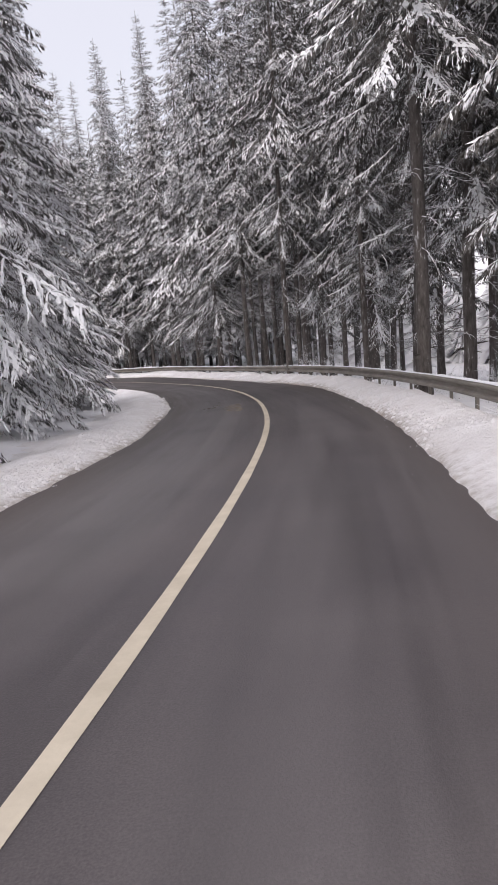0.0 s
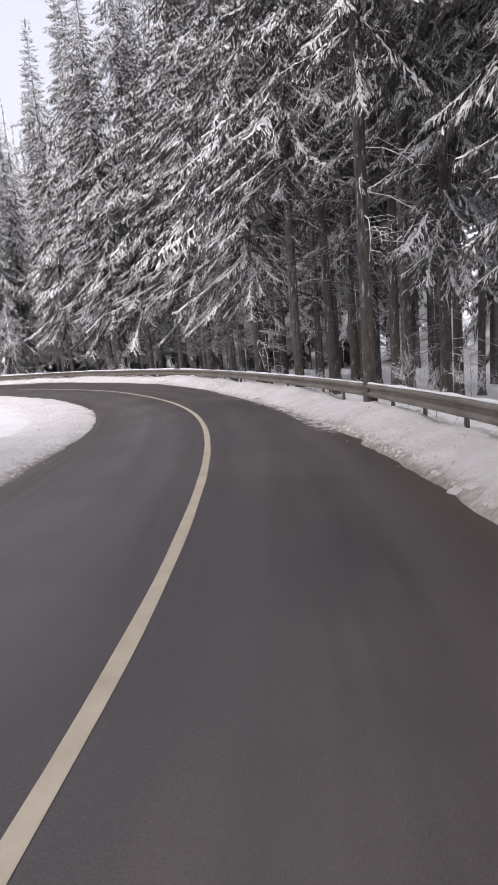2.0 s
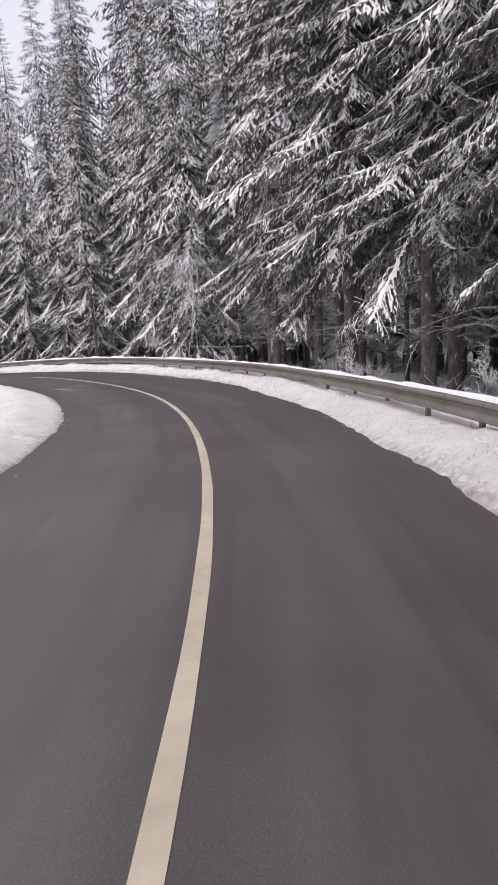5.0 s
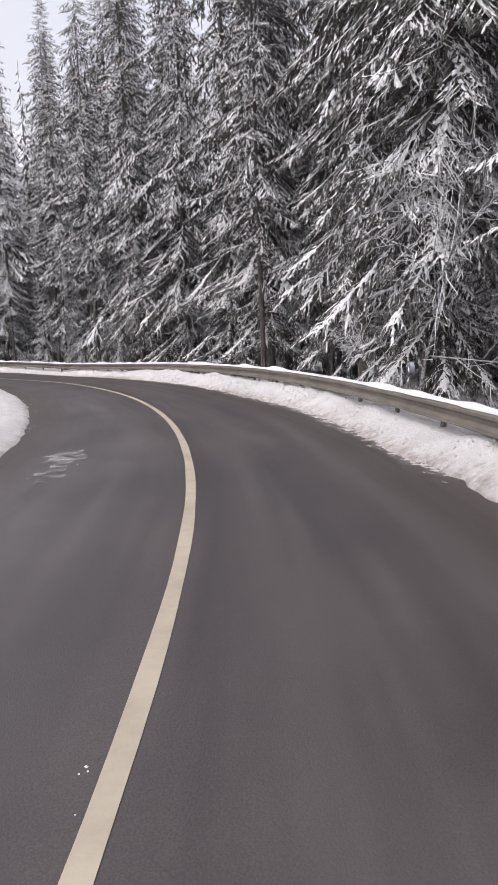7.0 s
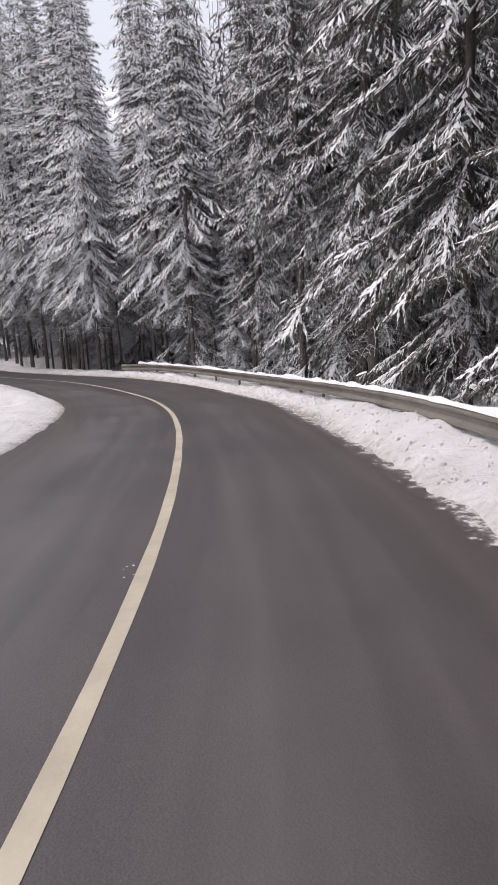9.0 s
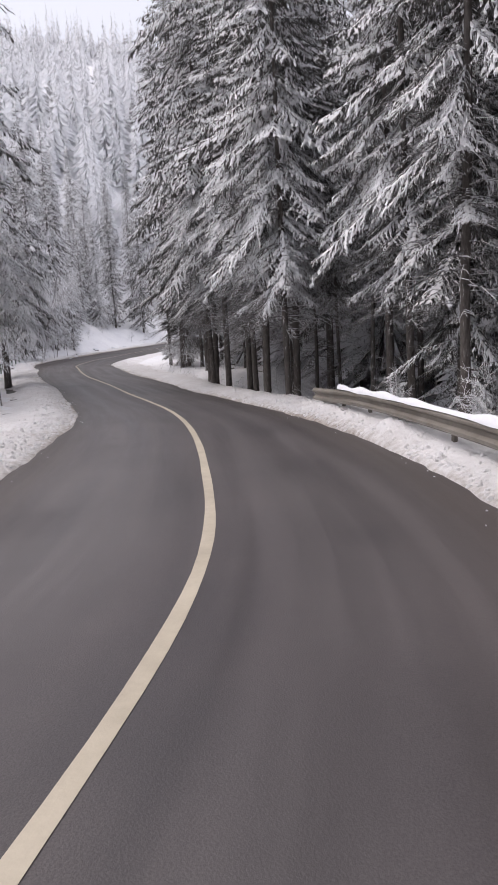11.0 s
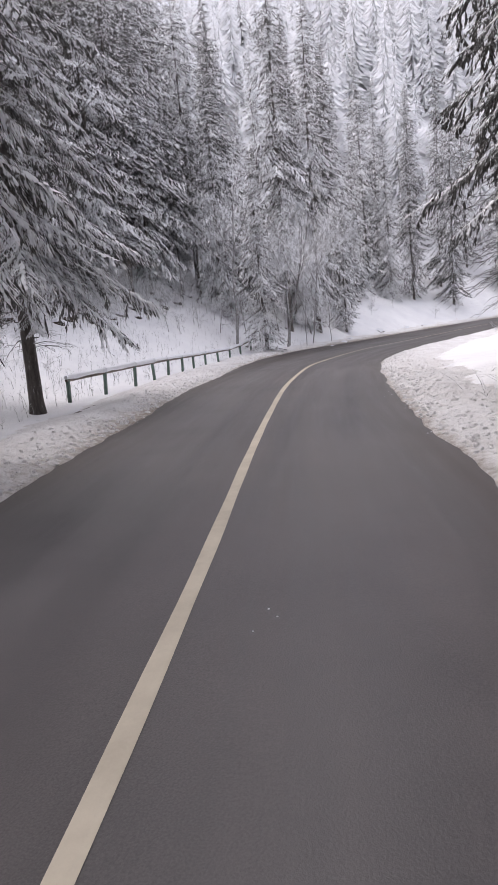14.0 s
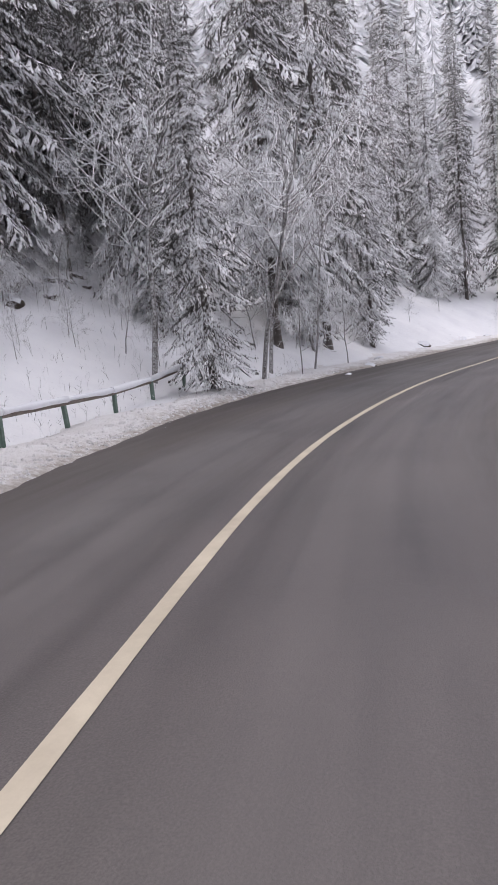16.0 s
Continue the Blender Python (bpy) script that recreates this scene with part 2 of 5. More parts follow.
def tube(points, radii, sides=6):
    """Verts and faces of a tapering tube along points, with closed ends."""
    p = np.asarray(points, float)
    t = np.gradient(p, axis=0)
    t /= np.linalg.norm(t, axis=1)[:, None] + 1e-9
    ref = np.where(np.abs(t[:, 2:]) > 0.9, (1.0, 0, 0), (0, 0, 1.0))
    a = np.cross(t, ref)
    a /= np.linalg.norm(a, axis=1)[:, None] + 1e-9
    b = np.cross(t, a)
    ang = np.linspace(0, 2 * np.pi, sides, endpoint=False)
    ring = a[:, None] * np.cos(ang)[None, :, None] + b[:, None] * np.sin(ang)[None, :, None]
    v = (p[:, None] + ring * np.asarray(radii, float)[:, None, None]).reshape(-1, 3)
    f = []
    for i in range(len(p) - 1):
        for j in range(sides):
            k = (j + 1) % sides
            f.append((i * sides + j, i * sides + k, (i + 1) * sides + k, (i + 1) * sides + j))
    f.append(tuple(range(sides)))
    f.append(tuple((len(p) - 1) * sides + j for j in reversed(range(sides))))
    return v, f


def joined(pieces):
    vs, fs, n = [], [], 0
    for v, f in pieces:
        vs.append(np.asarray(v, float))
        fs += [tuple(i + n for i in face) for face in f]
        n += len(v)
    return np.concatenate(vs), fs


# ---------------------------------------------------------------- the road's line
CENTRE_X = [-8.278, -7.358, -6.438, -5.523, -4.608, -3.690, -2.768, -1.796, -0.859, 0.010, 0.700, 1.184, 1.418, 1.401, 1.042, 0.420, -0.468, -1.700, -3.307, -5.400, -7.834, -10.544, -13.511, -16.781, -20.335, -24.171, -28.256, -32.570, -37.062, -41.679, -46.323, -51.051, -55.897, -60.822, -65.789, -70.718, -75.599, -80.432, -85.251, -90.041, -94.826, -99.643, -104.513, -109.399, -114.307, -119.251, -124.219, -129.182, -134.138, -139.097, -144.058, -149.058, -153.977, -158.713, -163.275, -167.578, -171.772]
CENTRE_Y = [-39.153, -34.233, -29.313, -24.398, -19.483, -14.568, -9.656, -4.749, 0.168, 5.098, 10.061, 15.059, 20.072, 25.092, 30.095, 35.064, 39.992, 44.866, 49.625, 54.184, 58.577, 62.790, 66.805, 70.583, 74.074, 77.226, 80.016, 82.406, 84.489, 86.303, 87.899, 89.218, 90.057, 90.001, 89.614, 88.909, 87.848, 86.583, 85.235, 83.806, 82.416, 81.152, 80.075, 79.017, 78.280, 78.036, 78.127, 78.452, 79.063, 79.991, 81.232, 82.799, 84.702, 86.975, 89.551, 92.446, 95.507]
CENTRE_Z = [2.756, 2.131, 1.506, 0.881, 0.256, -0.371, -0.994, -1.554, -2.106, -2.649, -3.184, -3.741, -4.304, -4.857, -5.382, -5.922, -6.461, -6.965, -7.437, -7.829, -8.198, -8.601, -8.987, -9.344, -9.693, -10.015, -10.306, -10.585, -10.905, -11.246, -11.605, -11.969, -12.278, -12.425, -12.611, -12.840, -13.053, -13.206, -13.254, -13.314, -13.396, -13.391, -13.433, -13.571, -13.722, -13.790, -13.843, -13.928, -13.990, -13.990, -13.949, -13.883, -13.806, -13.734, -13.667, -13.611, -13.563]
STEP, FIRST = 0.5, -40.0


def spline(values, n):
    """Catmull-Rom through values one apart, n samples to each span."""
    v = np.asarray(values, float)
    v = np.r_[2 * v[0] - v[1], v, 2 * v[-1] - v[-2]]
    out = []
    for i in range(1, len(v) - 2):
        u = np.arange(n) / n
        a, b, c, d = v[i - 1 : i + 3]
        out.append(0.5 * (2 * b + (c - a) * u + (2 * a - 5 * b + 4 * c - d) * u**2 + (3 * b - a - 3 * c + d) * u**3))
    return np.r_[np.concatenate(out), v[-2]]


ROAD = np.stack([spline(c, 10) for c in (CENTRE_X, CENTRE_Y, CENTRE_Z)], 1)
STATION = FIRST + np.r_[0, np.cumsum(np.hypot(*np.diff(ROAD[:, :2], axis=0).T))]
TANGENT = np.gradient(ROAD[:, :2], axis=0)
TANGENT /= np.linalg.norm(TANGENT, axis=1)[:, None]
LEFT = np.stack([-TANGENT[:, 1], TANGENT[:, 0]], 1)


def along(s, pairs):
    return np.interp(s, [p[0] for p in pairs], [p[1] for p in pairs])


def bank(s):
    return along(s, [(-40, -0.008), (60, -0.014), (75, -0.018), (90, -0.011), (105, 0.0), (120, 0.016), (150, 0.016), (165, 0.017), (180, 0.032), (190, 0.044), (215, 0.03)])


def left_width(s):
    return along(s, [(-40, 2.6), (14, 2.7), (24, 2.98), (34, 3.2), (42, 3.02), (48, 2.9), (72, 2.84), (85, 2.92), (100, 3.1), (110, 3.0), (125, 2.85), (133, 2.62), (142, 2.58), (150, 2.48), (153, 2.58), (159, 2.7), (165, 2.78), (170, 2.82), (175, 3.2), (179, 3.65), (182, 4.0), (187, 4.1), (195, 4.3), (230, 4.2)])


def right_width(s):
    return along(s, [(-40, 2.45), (14, 2.4), (23, 2.6), (27, 2.7), (31, 2.6), (39, 2.55), (45, 2.34), (51, 2.3), (58, 2.45), (67, 2.67), (74, 2.72), (80, 2.95), (90, 3.0), (94, 2.8), (98, 2.9), (109, 2.85), (115, 3.1), (120, 2.95), (126, 2.85), (131, 2.6), (135, 2.48), (142, 2.45), (148, 2.56), (155, 2.64), (163, 2.66), (168, 2.62), (180, 2.9), (230, 2.9)])


def nearest(xy):
    """Station, lateral offset (left positive) and road height for plan points."""
    xy = np.atleast_2d(np.asarray(xy, float))
    idx = np.empty(len(xy), int)
    for a in range(0, len(xy), 2000):
        d = ((xy[a : a + 2000, None] - ROAD[None, :, :2]) ** 2).sum(-1)
        idx[a : a + 2000] = d.argmin(1)
    off = xy - ROAD[idx, :2]
    side = (off * LEFT[idx]).sum(1)
    far = np.hypot(*off.T)
    return STATION[idx], np.where(side >= 0, far, -far), ROAD[idx, 2]


def on_road(s, lateral, up=0.0):
    """The place on the carriageway at a station and an offset to the left of the centre line."""
    s, lateral = np.broadcast_arrays(np.asarray(s, float), np.asarray(lateral, float))
    c = np.stack([np.interp(s, STATION, ROAD[:, k]) for k in range(3)], -1)
    n = np.stack([np.interp(s, STATION, LEFT[:, k]) for k in range(2)], -1)
    return np.concatenate([c[..., :2] + n * lateral[..., None], (c[..., 2] + bank(s) * np.clip(lateral, -4.5, 4.5) + up)[..., None]], -1)


def hump(x, low, high):
    u = np.clip((x - low) / (high - low), 0, 1)
    return u * u * (3 - 2 * u)


def wobble(x, y, scale, seed=0.0):
    """A cheap smooth field between -1 and 1."""
    x, y = x / scale + seed, y / scale - seed * 1.7
    return (np.sin(x * 1.3 + 2.1 * np.sin(y * 0.7)) + np.sin(y * 1.7 + 1.6 * np.sin(x * 0.9 + 1.3)) + np.sin((x + y) * 0.8 + seed)) / 3


def ground_height(xy):
    xy = np.atleast_2d(np.asarray(xy, float))
    s, lat, z = nearest(xy)
    x, y = xy.T
    right, left = np.maximum(-lat - 3.6, 0), np.maximum(lat - 3.6, 0)
    base = z + bank(s) * np.clip(lat, -4.5, 4.5)
    # outside of the bend: the wood falls away a little, then runs level
    outer = -0.10 * np.minimum(right, 16) * (1 - hump(s, 140, 165)) + 0.25 * np.maximum(right - 30, 0)
    outer = np.where(s > 150, 0.04 * np.minimum(right, 20) + 0.2 * np.maximum(right - 45, 0), outer)
    # inside of the bend and, past the fence, the slope up to the wood
    meadow = 0.05 * np.minimum(left, 6) + along(s, [(128, 0.05), (150, 0.16), (165, 0.24), (180, 0.48), (190, 0.62), (215, 0.55)]) * np.maximum(left - 2.6, 0)
    meadow = meadow - 0.07 * np.minimum(left, 2.5) * hump(s, 140, 160) * (1 - hump(s, 190, 205)) * hump(left, 0, 2)
    meadow = np.minimum(meadow, 40 + 0 * meadow)
    inner = np.where(s < 128, np.minimum(0.06 * left, 3.0), meadow)
    h = base + np.where(lat < 0, outer, inner)
    # the far side of the valley
    west = -(x + 150) * 0.94 - (y - 75) * 0.34
    hill = 0.5 * np.maximum(west - 18, 0)
    hill = np.minimum(hill, 104 + 0.02 * west + 8 * wobble(x, y, 60.0, 5.0))
    h = np.minimum(np.minimum(h, 22.0), -4 + 0.2 * np.maximum(120 - west, 0)) + hill
    h += 0.15 * wobble(x, y, 4.0) * hump(np.abs(lat), 4.5, 9) + 1.2 * wobble(x, y, 35.0, 3.0) * hump(np.abs(lat), 25, 60)
    under = np.where(np.abs(lat) < 5.1, -0.16, 0.0) * (1 - hump(np.abs(lat), 4.4, 5.1))
    return h + under


def ground_at(x, y):
    return float(ground_height([(x, y)])[0])


def axis(low, high, step, reach):
    """Even steps from low to high, growing ones out to reach on both sides."""
    inner = np.arange(low, high + step, step)
    grow = step * np.cumsum(1.13 ** np.arange(1, 60))
    grow = grow[grow < reach]
    return np.r_[low - grow[::-1], inner, inner[-1] + grow]


def build_ground():
    xs, ys = axis(-175, 30, 1.25, 1400), axis(-45, 125, 1.25, 1400)
    gx, gy = np.meshgrid(xs, ys)
    xy = np.stack([gx.ravel(), gy.ravel()], 1)
    v = np.c_[xy, ground_height(xy)]
    me = mesh_of("ground", v, grid_faces(len(ys), len(xs)), GROUND, True)
    tagged(new("ground", me), "snow-covered forest floor with needle litter and slopes", "ground", kind="structure")


def build_road():
    s = np.arange(FIRST, STATION[-1], STEP)
    lats = np.array([-4.3, -3.4, -2.6, -2.1, -1.5, -0.9, -0.35, 0, 0.35, 0.9, 1.5, 2.1, 2.6, 3.3, 4.1, 4.8])
    lats = lats[::-1]
    S, L = np.meshgrid(s, lats, indexing="ij")
    v = on_road(S, L)
    v[..., 2] -= 0.012 * (np.abs(L) / 3) ** 2
    track = np.exp(-((np.abs(np.abs(L) - 1.5) - 0.72) / 0.28) ** 2)
    # where the painted sheen lies: broad on the left lane, faint on the right
    lane_sheen = 0.75 * np.exp(-(((L - 1.5) / 0.75) ** 2)) + 0.3 * np.exp(-(((L + 1.3) / 0.5) ** 2))
    me = mesh_of("road", v.reshape(-1, 3), grid_faces(len(s), len(lats))[:, ::-1], ASPHALT, True, track=track.ravel(), lane_sheen=lane_sheen.ravel(), lateral=L.ravel(), station=S.ravel(), rim=np.clip((np.abs(L) - 1.9) / 0.7, 0, 1).ravel())
    tagged(new("road", me), "damp dark grey asphalt carriageway, freshly cleared of snow", "road", kind="structure")
    half = 0.058 + 0.003 * np.sin(s * 2.3)
    v = np.stack([on_road(s, half, 0.004), on_road(s, -half, 0.004)], 1)
    me = mesh_of("centre_line", v.reshape(-1, 3), grid_faces(len(s), 2)[:, ::-1], PAINT)
    tagged(new("centre_line", me), "worn cream painted solid centre line", "road marking", kind="structure")


BANK_SURFACE = {}


def build_bank(side, name, label):
    """Ploughed snow beside the carriageway: ragged towards it, running out into the forest floor."""
    s = np.arange(FIRST, STATION[-1] - 0.5, 0.13)
    width = left_width(s) if side > 0 else right_width(s)
    out = np.array([-0.02, 0.03, 0.10, 0.2, 0.34, 0.5, 0.7, 0.95, 1.25, 1.6, 2.0, 2.5])
    high = np.array([-0.03, 0.008, 0.03, 0.055, 0.085, 0.115, 0.145, 0.175, 0.185, 0.165, 0.10, -0.12])
    # scraped, fraying rim on the outside of the bend
    fray = along(s, [(-40, 0.03), (30, 0.03), (36, 0.26), (46, 0.28), (52, 0.08), (75, 0.08), (85, 0.18), (110, 0.2), (122, 0.06), (230, 0.04)]) if side < 0 else 0.05
    rag = fray * (0.55 * noise_1d(s, 1.9, 5 + side) + 0.35 * noise_1d(s, 0.83, 9 + side) + 0.35 * noise_1d(s, 0.31, 23 + side)) + 0.04 * noise_1d(s, 4.0, 2 + side) + 0.035 * noise_1d(s, 0.37, 19 + side)
    tall = along(s, [(-40, 1.0), (120, 1.0), (150, 1.1), (160, 0.75), (230, 0.9)]) * (1 + 0.3 * noise_1d(s, 3.0, 7 + side)) * (along(s, [(-40, 1.6), (58, 1.6), (68, 1.7), (84, 2.1), (128, 2.0), (136, 1.0)]) if side < 0 else 1.0)
    S = np.repeat(s[:, None], len(out), 1)
    L = width[:, None] + out[None] + rag[:, None] * np.linspace(1, 0, len(out))[None]
    v = on_road(S, side * L)
    g = ground_height(v.reshape(-1, 3)[:, :2]).reshape(S.shape)
    w = hump(out, 0.9, 2.4)[None]
    top = v[..., 2] + high[None] * tall[:, None]
    top = top * (1 - w) + (g + np.maximum(high, -0.12)[None] * 0.6) * w
    lump = wobble(v[..., 0], v[..., 1], 0.35, 1.0) * 0.05 + wobble(v[..., 0], v[..., 1], 0.11, 4.0) * 0.03 + wobble(v[..., 0], v[..., 1], 0.9, 7.0) * 0.05
    v[..., 2] = top + lump * np.clip(out * 2.0, 0, 1)[None]
    trodden = along(s, [(120, 0.5), (135, 1.05)]) if side > 0 else 0.5 + 0 * s
    dirt = np.clip(1.0 - out[None] / trodden[:, None], 0, 1) * (0.75 + 0.25 * noise_1d(s, 5.0, 3 + side))[:, None]
    BANK_SURFACE[side] = (s, v.copy())
    f = grid_faces(len(s), len(out))
    me = mesh_of(name, v.reshape(-1, 3), f if side < 0 else f[:, ::-1], BANK, True, dirt=dirt.ravel())
    tagged(new(name, me), label, "snow bank", kind="structure")


def noise_1d(x, scale, seed):
    rng = np.random.RandomState(int(seed) + 11)
    k = rng.uniform(-1, 1, 4096)
    u = np.asarray(x) / scale + 500
    i = np.floor(u).astype(int)
    t = u - i
    t = t * t * (3 - 2 * t)
    return k[i % 4096] * (1 - t) + k[(i + 1) % 4096] * t


build_ground()
build_road()
build_bank(1, "snow_bank_left", "low ploughed snow bank with a dirty, gritty rim")
build_bank(-1, "snow_bank_right", "trodden ploughed snow strip with a frayed dirty rim")


# ---------------------------------------------------------------- the guard rail
def rail_offset(s):
    return along(s, [(-40, 3.95), (27, 3.95), (45, 3.55), (71, 3.45), (83, 3.65), (100, 3.85), (106, 3.9), (115, 3.6), (128, 3.35), (134, 3.5)])


RAIL_FROM, RAIL_TO, BAY = -12.0, 132.0, 4.0
PROFILE = [(0.0, 0.155), (0.03, 0.15), (0.083, 0.105), (0.083, 0.07), (0.02, 0.03), (0.02, -0.03), (0.083, -0.07), (0.083, -0.105), (0.03, -0.15), (0.0, -0.155)]
RAIL_MID = 0.53


def rail_mesh(a, b, end=False):
    """One bent W-beam between two stations, hollow behind, with folded edges."""
    s = np.linspace(a, b, 9)
    drop = hump(s, b - 4.2, b - 0.3) * 0.10 if end else 0 * s
    rows = []
    for back in (0.0, 0.012):
        for t, h in PROFILE if back == 0 else PROFILE[::-1]:
            p = on_road(s, -(rail_offset(s) - t + back))
            p[:, 2] += RAIL_MID + h - drop
            rows.append(p)
    v = np.stack(rows, 1)
    n = v.shape[1]
    f = grid_faces(len(s), n).tolist()
    f += [(i * n + n - 1, i * n, (i + 1) * n, (i + 1) * n + n - 1) for i in range(len(s) - 1)]
    return mesh_of("beam", v.reshape(-1, 3), f, STEEL)


def rail_snow(a, b):
    s = np.linspace(a, b, 21)
    thick = along(s, [(40, 0.9), (62, 1.2), (80, 1.5), (95, 2.2), (130, 2.4)])
    h = (0.018 + 0.022 * np.clip(noise_1d(s, 0.7, 5) + 0.45, 0, 1.3)) * thick
    wide = 0.75 + 0.35 * thick + 0.2 * noise_1d(s, 0.4, 50)
    rows = []
    for t, k in ((-0.03, -0.2), (-0.022, 0.7), (0.008, 1.0), (0.036, 0.8), (0.052, -0.25)):
        p = on_road(s, -(rail_offset(s) - t * wide))
        p[:, 2] += RAIL_MID + 0.15 + h * k
        rows.append(p)
    v = np.stack(rows, 1)
    return mesh_of("snow_cap", v.reshape(-1, 3), grid_faces(len(s), 5), CAP, True)


def box(x0, x1, y0, y1, z0, z1, bevel=0.006):
    bm = bmesh.new()
    bmesh.ops.create_cube(bm, size=1, matrix=Matrix.Translation(((x0 + x1) / 2, (y0 + y1) / 2, (z0 + z1) / 2)) @ Matrix.Diagonal((x1 - x0, y1 - y0, z1 - z0, 1)))
    if bevel:
        bmesh.ops.bevel(bm, geom=bm.edges[:], offset=bevel, segments=1, affect="EDGES")
    return bm


def bm_mesh(name, bm, mat):
    me = bpy.data.meshes.new(name)
    bm.to_mesh(me)
    bm.free()
    me.materials.append(mat)
    return me


def heading(s):
    i = min(np.searchsorted(STATION, s), len(STATION) - 1)
    return math.atan2(TANGENT[i, 1], TANGENT[i, 0])


def build_guard_rail():
    rail = new("guard_rail")
    tagged(rail, "weathered galvanised W-beam guard rail with snow along its top", "guard rail")
    post_me = bm_mesh("post", box(-0.05, 0.05, -0.03, 0.03, -0.7, 0.66), STEEL)
    block_me = bm_mesh("spacer", box(-0.04, 0.04, 0.03, 0.10, 0.42, 0.64), STEEL)
    s = RAIL_FROM
    while s < RAIL_TO - 0.1:
        last = s + BAY > RAIL_TO - 0.1
        child("beam", rail_mesh(s, s + BAY + 0.06, last), rail)
        child("snow_cap", rail_snow(s, s + BAY - (2.2 if last else 0.0)), rail, "thin line of snow")
        for at in (s, s + BAY / 2):
            p = on_road(at, -(rail_offset(at) + 0.13))
            post = child("post", post_me, rail, at=Matrix.Translation(p) @ Matrix.Rotation(heading(at), 4, "Z"))
            child("spacer", block_me, post)
        s += BAY


build_guard_rail()


# ---------------------------------------------------------------- the fence on the meadow side
def build_fence():
    fence = new("fence")
    tagged(fence, "low green-grey post fence with a snow-laden top rail", "fence")
    post_me = bm_mesh("post", box(-0.045, 0.045, -0.045, 0.045, -0.6, 0.64, 0.01), POST)
    stations = np.arange(164.0, 190.1, 2.15)

    def place(s):
        p = on_road(s, along(s, [(164, 5.75), (169, 5.2), (175, 5.35), (182, 5.9), (190, 6.9)]))
        p[..., 2] = ground_height(np.atleast_2d(p)[:, :2]).reshape(p.shape[:-1]) if p.ndim > 1 else ground_at(p[0], p[1])
        return p

    rng = random.Random(5)
    for s in stations:
        child("post", post_me, fence, at=Matrix.Translation(place(s)) @ Matrix.Rotation(heading(s), 4, "Z") @ pose(0, 0, 0, rng.uniform(-3, 3), rng.uniform(-4, 4), 0))
    for a, b in zip(stations[:-1], stations[1:]):
        s = np.linspace(a - 0.08, b + 0.08, 5)
        p = np.array([place(t) for t in s])
        p[:, 2] = np.linspace(p[0, 2], p[-1, 2], 5) + 0.62
        v, f = tube(p, [0.04] * 5, 7)
        child("rail", mesh_of("rail", v, f, RAILWOOD, True), fence, "weathered brown rail")
        q = p + (0, 0, 0.085)
        ring, faces = tube(q, 0.075 + 0.02 * np.array([rng.uniform(-1, 1) for _ in s]), 8)
        child("snow_cap", mesh_of("snow_cap", ring, faces, CAP, True), fence, "thick rounded cap of snow")


build_fence()


